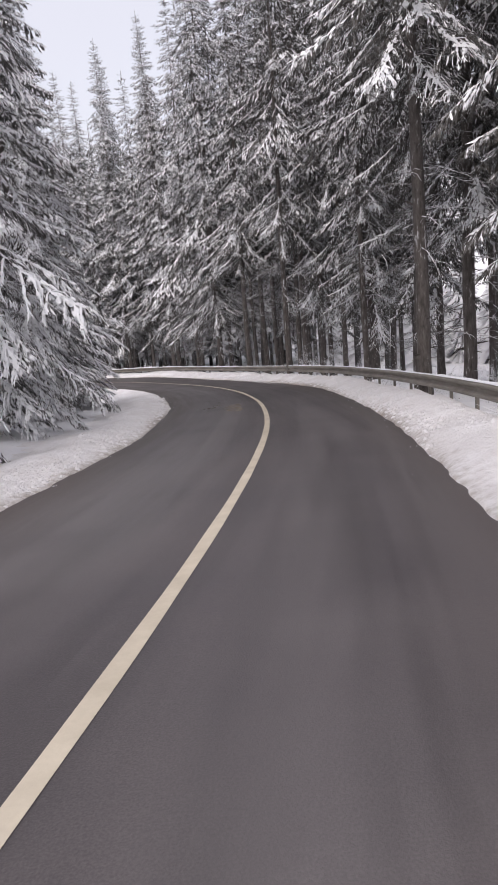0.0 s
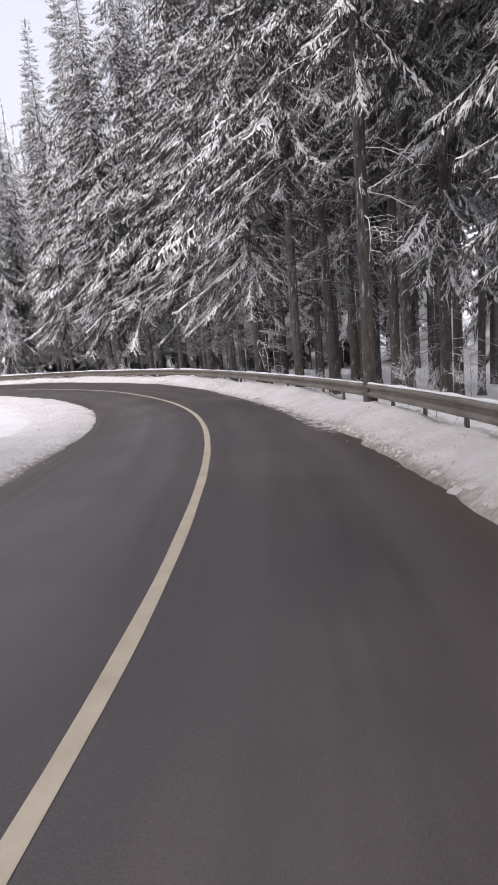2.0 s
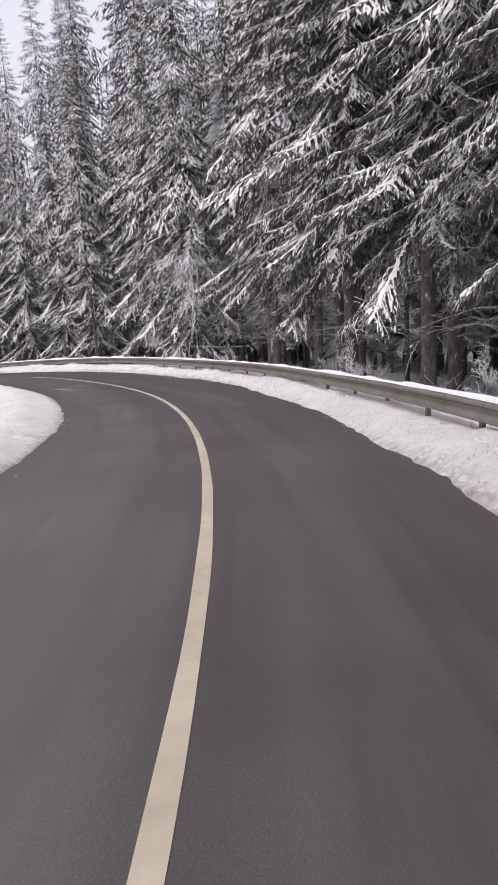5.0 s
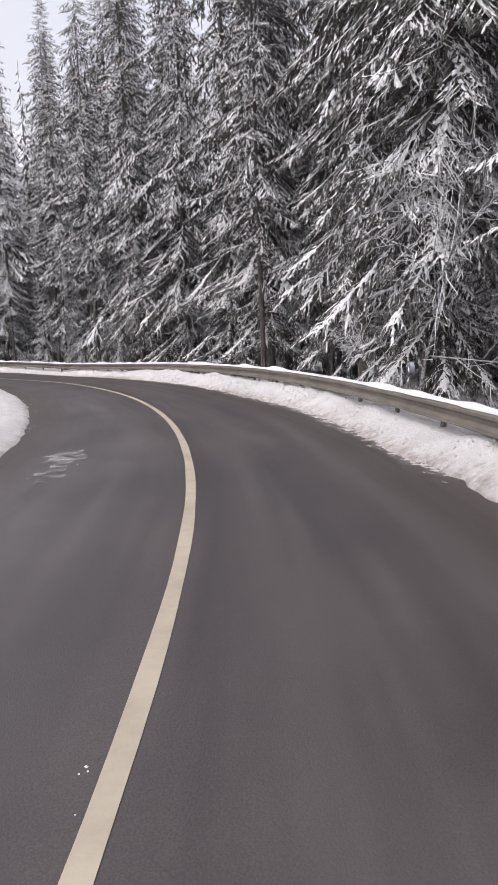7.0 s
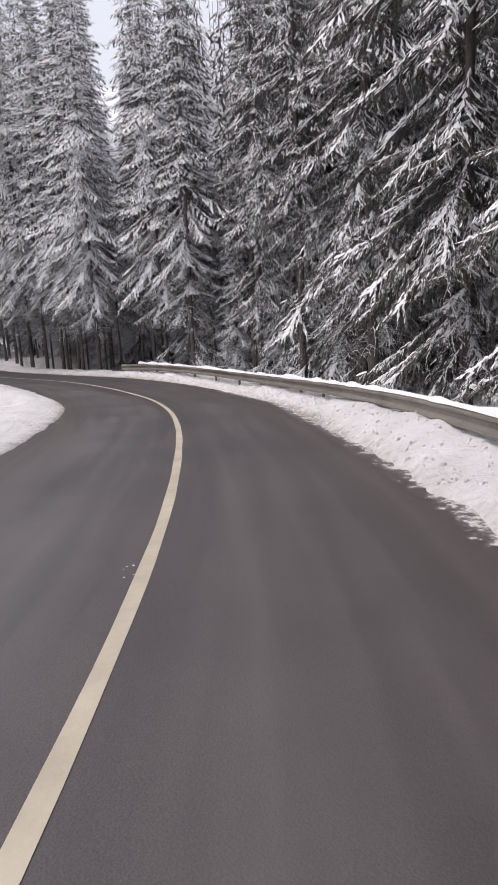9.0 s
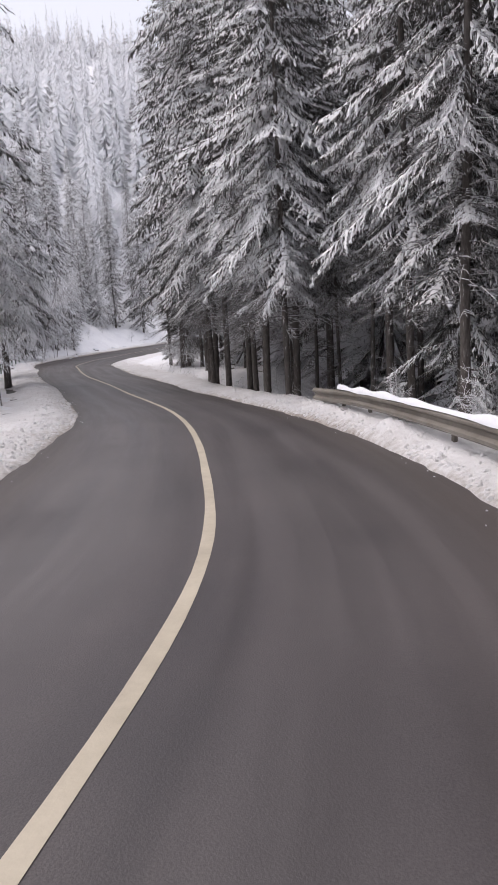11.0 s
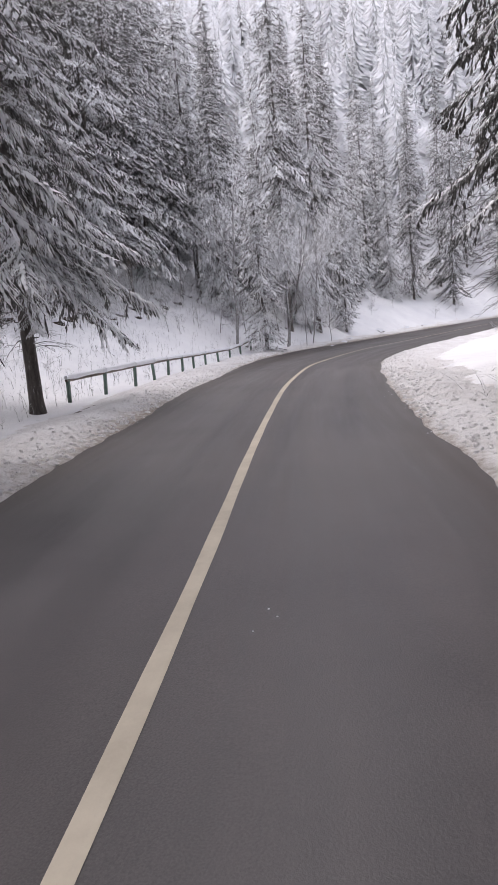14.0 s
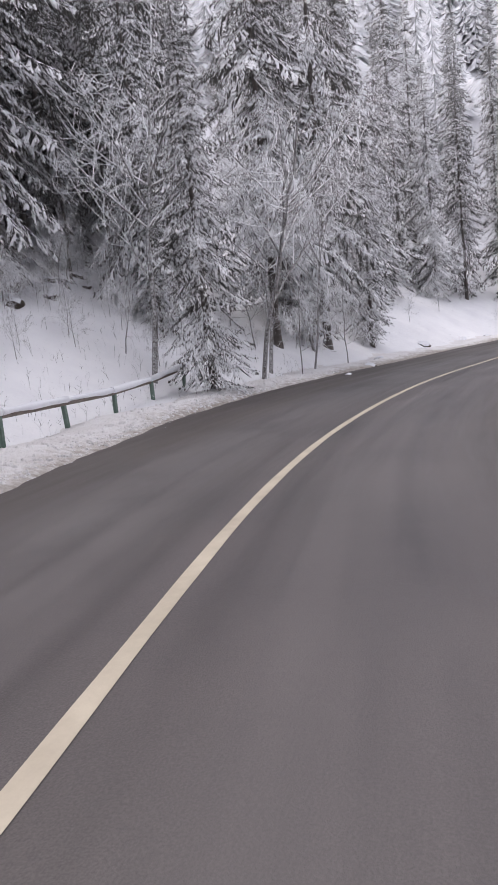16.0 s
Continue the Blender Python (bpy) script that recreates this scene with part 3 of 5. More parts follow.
# ---------------------------------------------------------------- spruces
def frond(rng, stations, fan, droop, fine=True, broad=1.0):
    """One snow-bearing spruce arm of length 1 along +x: a sagging spine and side twigs, hung with rounded fingers of needles
    that carry snow along their ridges and show dark, ragged needles below. Returns verts, faces and how snowy each vert is."""
    v, f, tip = [], [], []
    sway = rng.uniform(-0.14, 0.14)

    def point(u):
        return np.array([u * (1 - 0.22 * droop * u), sway * u * u, -droop * u * (1.12 - 0.34 * u) + 0.06 * u])

    def finger(a, way, long, wide, snow):
        way = way / (np.linalg.norm(way) + 1e-9)
        side = np.array([way[1], -way[0], 0.0])
        side /= np.linalg.norm(side) + 1e-6
        up = np.cross(side, way)
        m = a + way * long * rng.uniform(0.42, 0.6) + up * long * 0.09
        b = a + way * long - (0, 0, long * 0.14)
        wl, wr, k = wide * rng.uniform(0.7, 1.2), wide * rng.uniform(0.7, 1.2), len(v)
        v.extend([a + up * wide * 0.3, m + up * wide * 0.45, b, a + side * wl * 0.4, m + side * wl - up * wide * 0.25, a - side * wr * 0.4, m - side * wr - up * wide * 0.25])
        tip.extend([snow, snow, snow * 0.75, snow * 0.6, 0.30 * snow, snow * 0.6, 0.30 * snow])
        f.extend([(k, k + 3, k + 4, k + 1), (k + 1, k + 4, k + 2), (k, k + 1, k + 6, k + 5), (k + 1, k + 2, k + 6)])

    def blade(a, way, long, wide, snow):
        """A short twig of needles: a ridge with two sloping sides."""
        way = way / (np.linalg.norm(way) + 1e-9)
        side = np.array([way[1], -way[0], 0.0])
        side /= np.linalg.norm(side) + 1e-6
        under = np.cross(side, way) * wide * 0.5
        m, k = a + way * long * rng.uniform(0.4, 0.65), len(v)
        v.extend([a, a + way * long, m + side * wide * rng.uniform(0.7, 1.3) - under, m - side * wide * rng.uniform(0.7, 1.3) - under])
        tip.extend([snow, snow * 0.8, snow * 0.35, snow * 0.35])
        f.extend([(k, k + 2, k + 1), (k, k + 1, k + 3)])

    def cushion(a, way, long, wide):
        """A lump of snow lying along a twig, rounded above, ragged at its rim."""
        way = way / (np.linalg.norm(way) + 1e-9)
        side = np.array([way[1], -way[0], 0.0])
        side /= np.linalg.norm(side) + 1e-6
        k = len(v)
        for u, w, h in ((0.0, 0.35, 0.25), (0.35, rng.uniform(0.7, 1.2), 0.75), (0.72, rng.uniform(0.6, 1.1), 0.6), (1.0, 0.25, 0.1)):
            q = a + way * long * u
            v.extend([q + side * wide * w * rng.uniform(0.7, 1.2) - (0, 0, wide * 0.35), q + (0, 0, wide * h), q - side * wide * w * rng.uniform(0.7, 1.2) - (0, 0, wide * 0.35)])
            tip.extend([1.0, 1.6, 1.0])
        for i in range(3):
            j = k + 3 * i
            f.extend([(j, j + 3, j + 4, j + 1), (j + 1, j + 4, j + 5, j + 2)])

    patch = rng.uniform(0, 6.28)
    for i in range(stations):
        u = 0.10 + 0.90 * (i + rng.uniform(0.0, 0.9)) / stations
        p = point(u)
        fore = point(u + 0.05) - point(u - 0.05)
        fore /= np.linalg.norm(fore)
        reach = fan * (0.30 + 0.85 * math.sin(math.pi * min(u * 0.78 + 0.14, 1))) * rng.uniform(0.5, 1.3)
        load = (0.9 + 0.6 * math.sin(patch + 7.0 * u)) * rng.uniform(0.7, 1.3) * (1.0 if fine else 0.85)
        for side in (1, -1):
            ang = radians(rng.uniform(28, 68)) * side
            way = np.array([math.cos(ang), math.sin(ang), fore[2] * 0.8 - rng.uniform(0.0, 0.3)])
            way /= np.linalg.norm(way)
            if not fine:
                blade(p, way + (0, 0, -0.2), reach * 1.0, 0.014 * broad * rng.uniform(0.7, 1.2), load * 1.2)
                for k in (0.25, 0.45, 0.65, 0.85, 1.0):
                    blade(p + way * reach * k * 0.85, way * 0.5 + (rng.uniform(-0.4, 0.4), rng.uniform(-0.4, 0.4), -rng.uniform(0.3, 1.1)), rng.uniform(0.05, 0.11), 0.015 * broad * rng.uniform(0.6, 1.3), load * rng.uniform(0.4, 1.1))
                continue
            finger(p - way * 0.02, way, reach * 0.55, 0.0085 * broad * rng.uniform(0.7, 1.3), load * 0.9)
            if load > 0.7 and rng.random() < 0.85:
                cushion(p + way * reach * rng.uniform(0.05, 0.55), way + (0, 0, rng.uniform(-0.5, 0.1)), reach * rng.uniform(0.12, 0.3), 0.011 * broad * rng.uniform(0.6, 1.6))
            for k in range(15):
                hang = way * rng.uniform(0.1, 0.9) + fore * rng.uniform(-0.1, 0.5) + (rng.uniform(-0.35, 0.35), rng.uniform(-0.35, 0.35), -rng.uniform(0.3, 1.4))
                blade(p + way * reach * 0.95 * (k + rng.random()) / 15, hang, rng.uniform(0.028, 0.082), 0.0072 * broad * rng.uniform(0.6, 1.5), load * rng.uniform(0.15, 1.15))
        blade(point(u - 0.05) + (0, 0, 0.008), fore + (0, rng.uniform(-0.2, 0.2), 0.03), rng.uniform(0.08, 0.15), 0.020 * broad * rng.uniform(0.7, 1.4), load * 1.2)
        if fine:
            for _ in range(3):
                if load > rng.uniform(0.4, 0.9):
                    cushion(point(u - rng.uniform(0.0, 0.09)) + (0, rng.uniform(-0.035, 0.035), rng.uniform(0.0, 0.014)), fore + (rng.uniform(-0.5, 0.3), rng.uniform(-0.9, 0.9), rng.uniform(-0.3, 0.2)), rng.uniform(0.025, 0.07), 0.0135 * broad * rng.uniform(0.6, 1.6))
            for _ in range(5):
                blade(point(u - rng.uniform(0, 0.06)), np.array([0.3, rng.uniform(-0.5, 0.5), -1.0]), rng.uniform(0.05, 0.13), 0.0075 * broad, load * rng.uniform(0.0, 0.4))
    return np.array(v), f, np.array(tip)


def crown_mesh(rng, height, base, radius, gap, count, stations, detailed, kinds=10, fine_below=8.0, mat=None):
    """All the branches of one spruce, whorl by whorl, laid in from a handful of different fronds."""
    fine = [frond(rng, stations, rng.uniform(0.22, 0.36), rng.uniform(0.55, 1.25), detailed, 0.85 if detailed else 1.2) for _ in range(kinds)]
    stub = [frond(rng, 6, rng.uniform(0.40, 0.55), rng.uniform(0.4, 0.75), False, 1.6) for _ in range(4)]
    coarse = [frond(rng, min(stations, 10), rng.uniform(0.24, 0.36), rng.uniform(0.5, 1.15), False, 1.0) for _ in range(kinds)]
    high = [frond(rng, 6, rng.uniform(0.26, 0.38), rng.uniform(0.5, 1.15), False, 1.25) for _ in range(kinds)]
    vs, fs, tips, n = [], [], [], 0
    z, lean = base, rng.uniform(0, 6.28)
    while z < height - 0.1:
        u = (z - base) / (height - base)
        shape = (1 - u) ** 0.64 * 0.95 * (0.66 + 0.34 * min(1, u * 7 + 0.2))
        turn = rng.uniform(0, 6.28)
        lush = 1 + 0.16 * math.sin(z * 0.9 + lean) + 0.12 * math.sin(z * 2.3 - lean)
        arms = max(8, round(count * 1.45 * (0.7 + 0.3 * (1 - u))))
        for k in range(arms):
            a = turn + (k + rng.uniform(-0.35, 0.35)) * 2 * math.pi / arms
            reach = max(0.34, radius * shape * lush * (1 + 0.18 * math.sin(a + lean)) * rng.uniform(0.40, 1.2))
            if u < 0.5 and rng.random() < 0.08:
                continue
            v, f, tip = stub[rng.randrange(4)] if reach < 1.25 else (fine if z < fine_below else coarse if z < 15 else high)[rng.randrange(kinds)]
            slim = rng.uniform(0.75, 1.1)
            steep = 1.0 if u < 0.75 else 1.0 - 3.2 * (u - 0.75)
            v = v * (reach, reach * slim, reach * rng.uniform(0.8, 1.1) * (0.3 + 0.7 * steep))
            if u > 0.8:
                v = v + v[:, :1] * (0, 0, (u - 0.8) * 2.2)
            c, s_ = math.cos(a), math.sin(a)
            v = v @ np.array([[c, s_, 0], [-s_, c, 0], [0, 0, 1]]) + (0, 0, z + rng.uniform(-0.5, 0.5) * gap)
            vs.append(v)
            fs += [tuple(i + n for i in face) for face in f]
            tips.append(tip)
            n += len(v)
        z += gap * (0.28 + 0.82 * (1 - u)) * rng.uniform(0.75, 1.25)
    top = np.array([(0, 0, height + 0.55), (0.06, 0, height - 0.4), (-0.04, 0.05, height - 0.4), (-0.03, -0.06, height - 0.4)])
    vs.append(top)
    fs += [(n, n + 1, n + 2), (n, n + 2, n + 3), (n, n + 3, n + 1)]
    tips.append(np.full(4, 0.9))
    return mesh_of("crown", np.concatenate(vs), fs, mat or NEEDLES, True, tip=np.concatenate(tips))


def trunk_mesh(rng, height, girth, sides, stubs=0):
    z = np.array([-0.6, 0.05, 0.35, 1.2, height * 0.12, height * 0.25, height * 0.55, height * 0.85, height])
    r = girth * np.array([1.6, 1.4, 1.12, 1.0, 0.93, 0.82, 0.46, 0.15, 0.03])
    bend = np.array([[0.05 * rng.uniform(-1, 1) * min(h / 4, 1), 0.05 * rng.uniform(-1, 1) * min(h / 4, 1)] for h in z])
    pieces = [tube(np.c_[bend, z], r, sides)]
    for _ in range(stubs):  # knots and broken-off branches
        h, a = rng.uniform(1.0, 10.0), rng.uniform(0, 6.28)
        k, n = girth * 0.9, rng.uniform(0.05, 0.28)
        d = np.array([math.cos(a), math.sin(a), rng.uniform(-0.3, 0.4)])
        c = np.array([np.interp(h, z, bend[:, 0]), np.interp(h, z, bend[:, 1]), h])
        pieces.append(tube([c + d * k * 0.7, c + d * (k + n)], (0.022, 0.010), 4))
    v, f = joined(pieces)
    return mesh_of("trunk", v, f, BARK, True)


def dead_mesh(rng, low, high, count, long):
    """Wiry dead branches on the shaded lower trunk, arching out and thinly lined with snow."""
    pieces = []
    for _ in range(count):
        z, a, n = rng.uniform(low, high), rng.uniform(0, 6.28), rng.uniform(0.35, 1.0) * long
        rise = rng.uniform(-0.15, 0.30)
        side = rng.uniform(-0.25, 0.25)

        def at(u):
            b = a + side * u
            return np.array([math.cos(b) * n * u, math.sin(b) * n * u, z + n * (rise * u - 0.42 * u * u)])

        pieces.append(tube([at(u) for u in (0, 0.35, 0.7, 1.0)], (0.016, 0.012, 0.008, 0.003), 3))
        for k in (0.3, 0.45, 0.6, 0.75, 0.88):
            q = at(k)
            b = a + rng.choice((-1, 1)) * rng.uniform(0.4, 1.0)
            w = np.array([math.cos(b), math.sin(b), rng.uniform(-0.3, 0.15)]) * n * rng.uniform(0.2, 0.42)
            pieces.append(tube([q, q + w * 0.6, q + w + (0, 0, -0.06 * n)], (0.008, 0.006, 0.002), 3))
    v, f = joined(pieces)
    return mesh_of("deadwood", v, f, WIRY)


class Grove:
    """Spruces of one look: a few different ones, then copies of them."""

    def __init__(self, label, group, seeds, height, base, radius, gap, count, stations, detailed, girth=0.17, dead=0, sides=8, mat=None, wire=1.5, wires_to=None, fine_below=8.0, wires_from=1.6):
        self.made = []
        for seed in seeds:
            rng = random.Random(seed)
            h = height * rng.uniform(0.93, 1.07)
            tree = new("spruce")
            tagged(tree, label, "tree", group)
            child("trunk", trunk_mesh(rng, h, girth * rng.uniform(0.85, 1.15), sides, 24 if dead else 0), tree)
            child("crown", crown_mesh(rng, h, base, radius, gap, count, stations, detailed, mat=mat, fine_below=fine_below), tree)
            if dead:
                tagged(child("deadwood", dead_mesh(rng, wires_from, wires_to or base + 2.2, dead, wire), tree), kind="stuff")
            self.made.append([tree, False])

    def place(self, rng, x, y, scale=1.0, turn=None, stretch=1.0):
        fresh = [t for t in self.made if not t[1]]
        pick = fresh[0] if fresh else self.made[rng.randrange(len(self.made))]
        m = Matrix.Translation((x, y, ground_at(x, y) - 0.05)) @ Matrix.Rotation(rng.uniform(0, 6.28) if turn is None else turn, 4, "Z") @ pose(0, 0, 0, rng.uniform(-1, 1), rng.uniform(-1, 1), 0) @ Matrix.Diagonal((scale, scale, scale * stretch, 1))
        if not pick[1]:
            pick[0].matrix_basis, pick[1] = m, (scale, scale * stretch)
            return pick[0]
        own, tall = pick[1]
        return copy_thing(pick[0], m @ Matrix.Diagonal((1 / own, 1 / own, 1 / tall, 1)))


HIGH = Grove("tall snow-laden spruce with a long bare lower trunk", "spruces of the roadside wood", (1, 2), 26, 4.9, 3.5, 0.72, 6, 13, True, 0.165, 40, fine_below=9.0, wires_to=7.0, wire=2.0)
BARE = Grove("tall spruce with a bare stubby trunk and a high snowy crown", "spruces of the roadside wood", (40, 42), 27, 8.4, 3.2, 0.8, 5, 11, True, 0.165, 60, wires_to=13.0, wire=2.4, fine_below=12.0, wires_from=4.0)
MID = Grove("tall snow-laden spruce with low drooping branches", "spruces of the roadside wood", (17, 18), 25, 4.1, 3.0, 0.70, 6, 13, True, 0.145, 60, wire=2.6)
LOW = Grove("tall spruce clothed in drooping snow-laden branches", "spruces of the roadside wood", (4,), 25, 2.2, 3.6, 0.74, 6, 13, True, 0.17, 18, wire=2.0)
DEEP = Grove("slender snow-dusted spruce inside the wood", "spruces of the inner wood", (7, 8), 25, 6.8, 2.9, 0.80, 6, 9, False, 0.125, 36, 6, wire=1.8, wires_to=9.0)
SKIRT = Grove("broad snowy spruce with branches down to the ground", "spruces beside the road", (10,), 19, 0.9, 3.0, 0.60, 7, 12, True, 0.17, mat=LADEN)
YOUNG = Grove("young spruce thickly covered with snow", "young spruces", (12, 13), 11, 0.6, 1.75, 0.36, 7, 9, True, 0.10, mat=LADEN, fine_below=7.0)
FAR = Grove("snowy spruce on the slope", "spruces of the slope", (14, 15), 22, 1.6, 3.1, 0.80, 6, 8, False, 0.14, 0, 5, LADEN)
SLIM = Grove("tall narrow spruce hung with snow close to its trunk", "spruces beside the road", (27,), 25, 3.6, 3.1, 0.62, 6, 13, True, 0.15, 20, mat=HALF, wire=1.6)
EDGE = Grove("roadside spruce with wiry snow-lined branches over a bare lower trunk", "spruces of the roadside wood", (29, 30), 25, 4.6, 2.7, 0.66, 5, 14, True, 0.115, 120, mat=HALF, wire=1.9, wires_to=8.0, fine_below=8.8, wires_from=2.4)
SLOPE = Grove("large spruce with white drooping boughs above the boulders", "spruces of the slope", (24, 25), 24, 3.6, 3.4, 0.72, 6, 10, True, 0.16, 44, mat=HALF, wire=2.4, fine_below=5.5)


def simple_spruce(rng, x, y, z, h, base, r, sprays, spread=1.0):
    """A far spruce of few, large sprays and a plain trunk: verts, faces, tips."""
    vs, fs, tips = [], [], []
    a = rng.uniform(0, 6.28)
    g = h * 0.007
    for zz, k in ((-0.3, 1.3), (base + 2, 0.8), (h, 0.08)):
        for j in range(4):
            vs.append((x + g * k * math.cos(a + j * 1.571), y + g * k * math.sin(a + j * 1.571), z + zz))
            tips.append(0.0)
    for i in (0, 4):
        for j in range(4):
            fs.append((i + j, i + (j + 1) % 4, i + 4 + (j + 1) % 4, i + 4 + j))
    for k in range(sprays):
        u = 1 - ((k + rng.random()) / sprays) ** 0.62
        zz, n = z + base + (h - base) * u, len(vs)
        rr = (r * (1 - u) ** 0.85 + 0.2) * rng.uniform(0.7, 1.15)
        b = rng.uniform(0, 6.28)
        c, s_ = math.cos(b), math.sin(b)
        w = (0.03 * rr + 0.05) * spread * rng.uniform(0.7, 1.2)
        d = rng.uniform(0.35, 0.75) * rr
        vs += [(x + 0.1 * rr * c, y + 0.1 * rr * s_, zz + 0.15 * rr), (x + rr * c, y + rr * s_, zz - d), (x + 0.6 * rr * c - w * s_, y + 0.6 * rr * s_ + w * c, zz - d * 0.75), (x + 0.6 * rr * c + w * s_, y + 0.6 * rr * s_ - w * c, zz - d * 0.75)]
        tips += [0.5, 0.95, 0.9, 0.9]
        fs += [(n, n + 3, n + 1), (n, n + 1, n + 2)]
    return vs, fs, tips


def simple_bare(rng, x, y, z, h, twigs, spread=1.0):
    """A far leafless tree: a thin stem and a rounded head of frosted twigs."""
    vs, fs, tips = [], [], []
    g = 0.006 * h
    for zz, k in ((-0.2, 1.3), (h, 0.2)):
        for j in range(3):
            vs.append((x + g * k * math.cos(j * 2.094), y + g * k * math.sin(j * 2.094), z + zz))
            tips.append(0.0)
    fs += [(j, (j + 1) % 3, 3 + (j + 1) % 3, 3 + j) for j in range(3)]
    for _ in range(twigs):
        u, a = rng.uniform(0.25, 0.95), rng.uniform(0, 6.28)
        r = h * 0.30 * math.sin(math.pi * min(1, 0.25 + 0.7 * u)) * rng.uniform(0.5, 1.1)
        c, s_, n = math.cos(a), math.sin(a), len(vs)
        lo, hi = z + h * u * 0.9, z + h * u * 0.9 + r * rng.uniform(0.2, 0.9)
        w = 0.07 * spread
        vs += [(x + 0.15 * r * c, y + 0.15 * r * s_, lo), (x + r * c - w * s_, y + r * s_ + w * c, hi), (x + r * c * 1.05 + w * s_, y + r * s_ * 1.05 - w * c, hi - 0.12 * r)]
        tips += [0.6] * 3
        fs.append((n, n + 2, n + 1))
    return vs, fs, tips


def many(name, trees, mat, label, category):
    vs, fs, tips = [], [], []
    for v, f, t in trees:
        n = len(vs)
        vs += v
        tips += t
        fs += [tuple(i + n for i in face) for face in f]
    tagged(new(name, mesh_of(name, vs, fs, mat, tip=tips)), label, category, kind="stuff")


ROW_A = [(5.5, 18.4), (7.1, 25.0), (6.2, 29.6), (3.75, 37.9), (6.6, 37.0), (2.0, 46.4), (3.2, 47.3), (5.2, 46.0), (8.1, 46.5), (4.6, 53.2), (6.3, 50.5), (7.3, 50.3), (8.8, 41.0), (2.8, 53.1), (7.9, 55.2), (5.2, 42.6), (4.1, 50.4), (6.9, 44.2)]
ROW_A2 = [(8.3, 9.0), (7.8, 13.4), (8.9, 28.4), (9.6, 34.6), (9.2, 16.6), (7.6, 21.2), (7.4, 33.5), (6.0, 41.2), (5.1, 52.4), (3.6, 58.4), (9.9, 48.2), (10.6, 43.8)]
ROW_B = [(0.2, 52.7), (0.2, 56.2), (-1.6, 58.2), (-1.4, 61.3), (-3.4, 63.2), (-4.0, 65.4), (-6.1, 68.5), (-8.5, 70.4), (-11.0, 71.8), (-12.7, 75.7), (-14.7, 78.4), (-17.4, 80.4), (-19.2, 83.5)]
ROW_C = [(-25.9, 87.1), (-29.4, 89.0), (-31.5, 92.2), (-36.6, 92.3), (-40.8, 94.0), (-45.1, 94.9), (-50.6, 96.0), (-53.2, 97.3), (-56.1, 98.6)]
ROW_D = [(-65.5, 95.5), (-68.6, 95.2), (-70.9, 95.2), (-72.3, 92.4), (-74.5, 91.9), (-74.6, 92.9), (-76.1, 92.0), (-77.8, 91.7), (-78.3, 91.5), (-79.6, 90.7), (-81.5, 90.1), (-82.6, 90.2), (-85.5, 89.9), (-88.6, 90.0), (-92.6, 89.7), (-95.6, 90.3), (-100.9, 90.6), (-103.6, 89.8), (-98.5, 92.3), (-105.6, 91.9)]


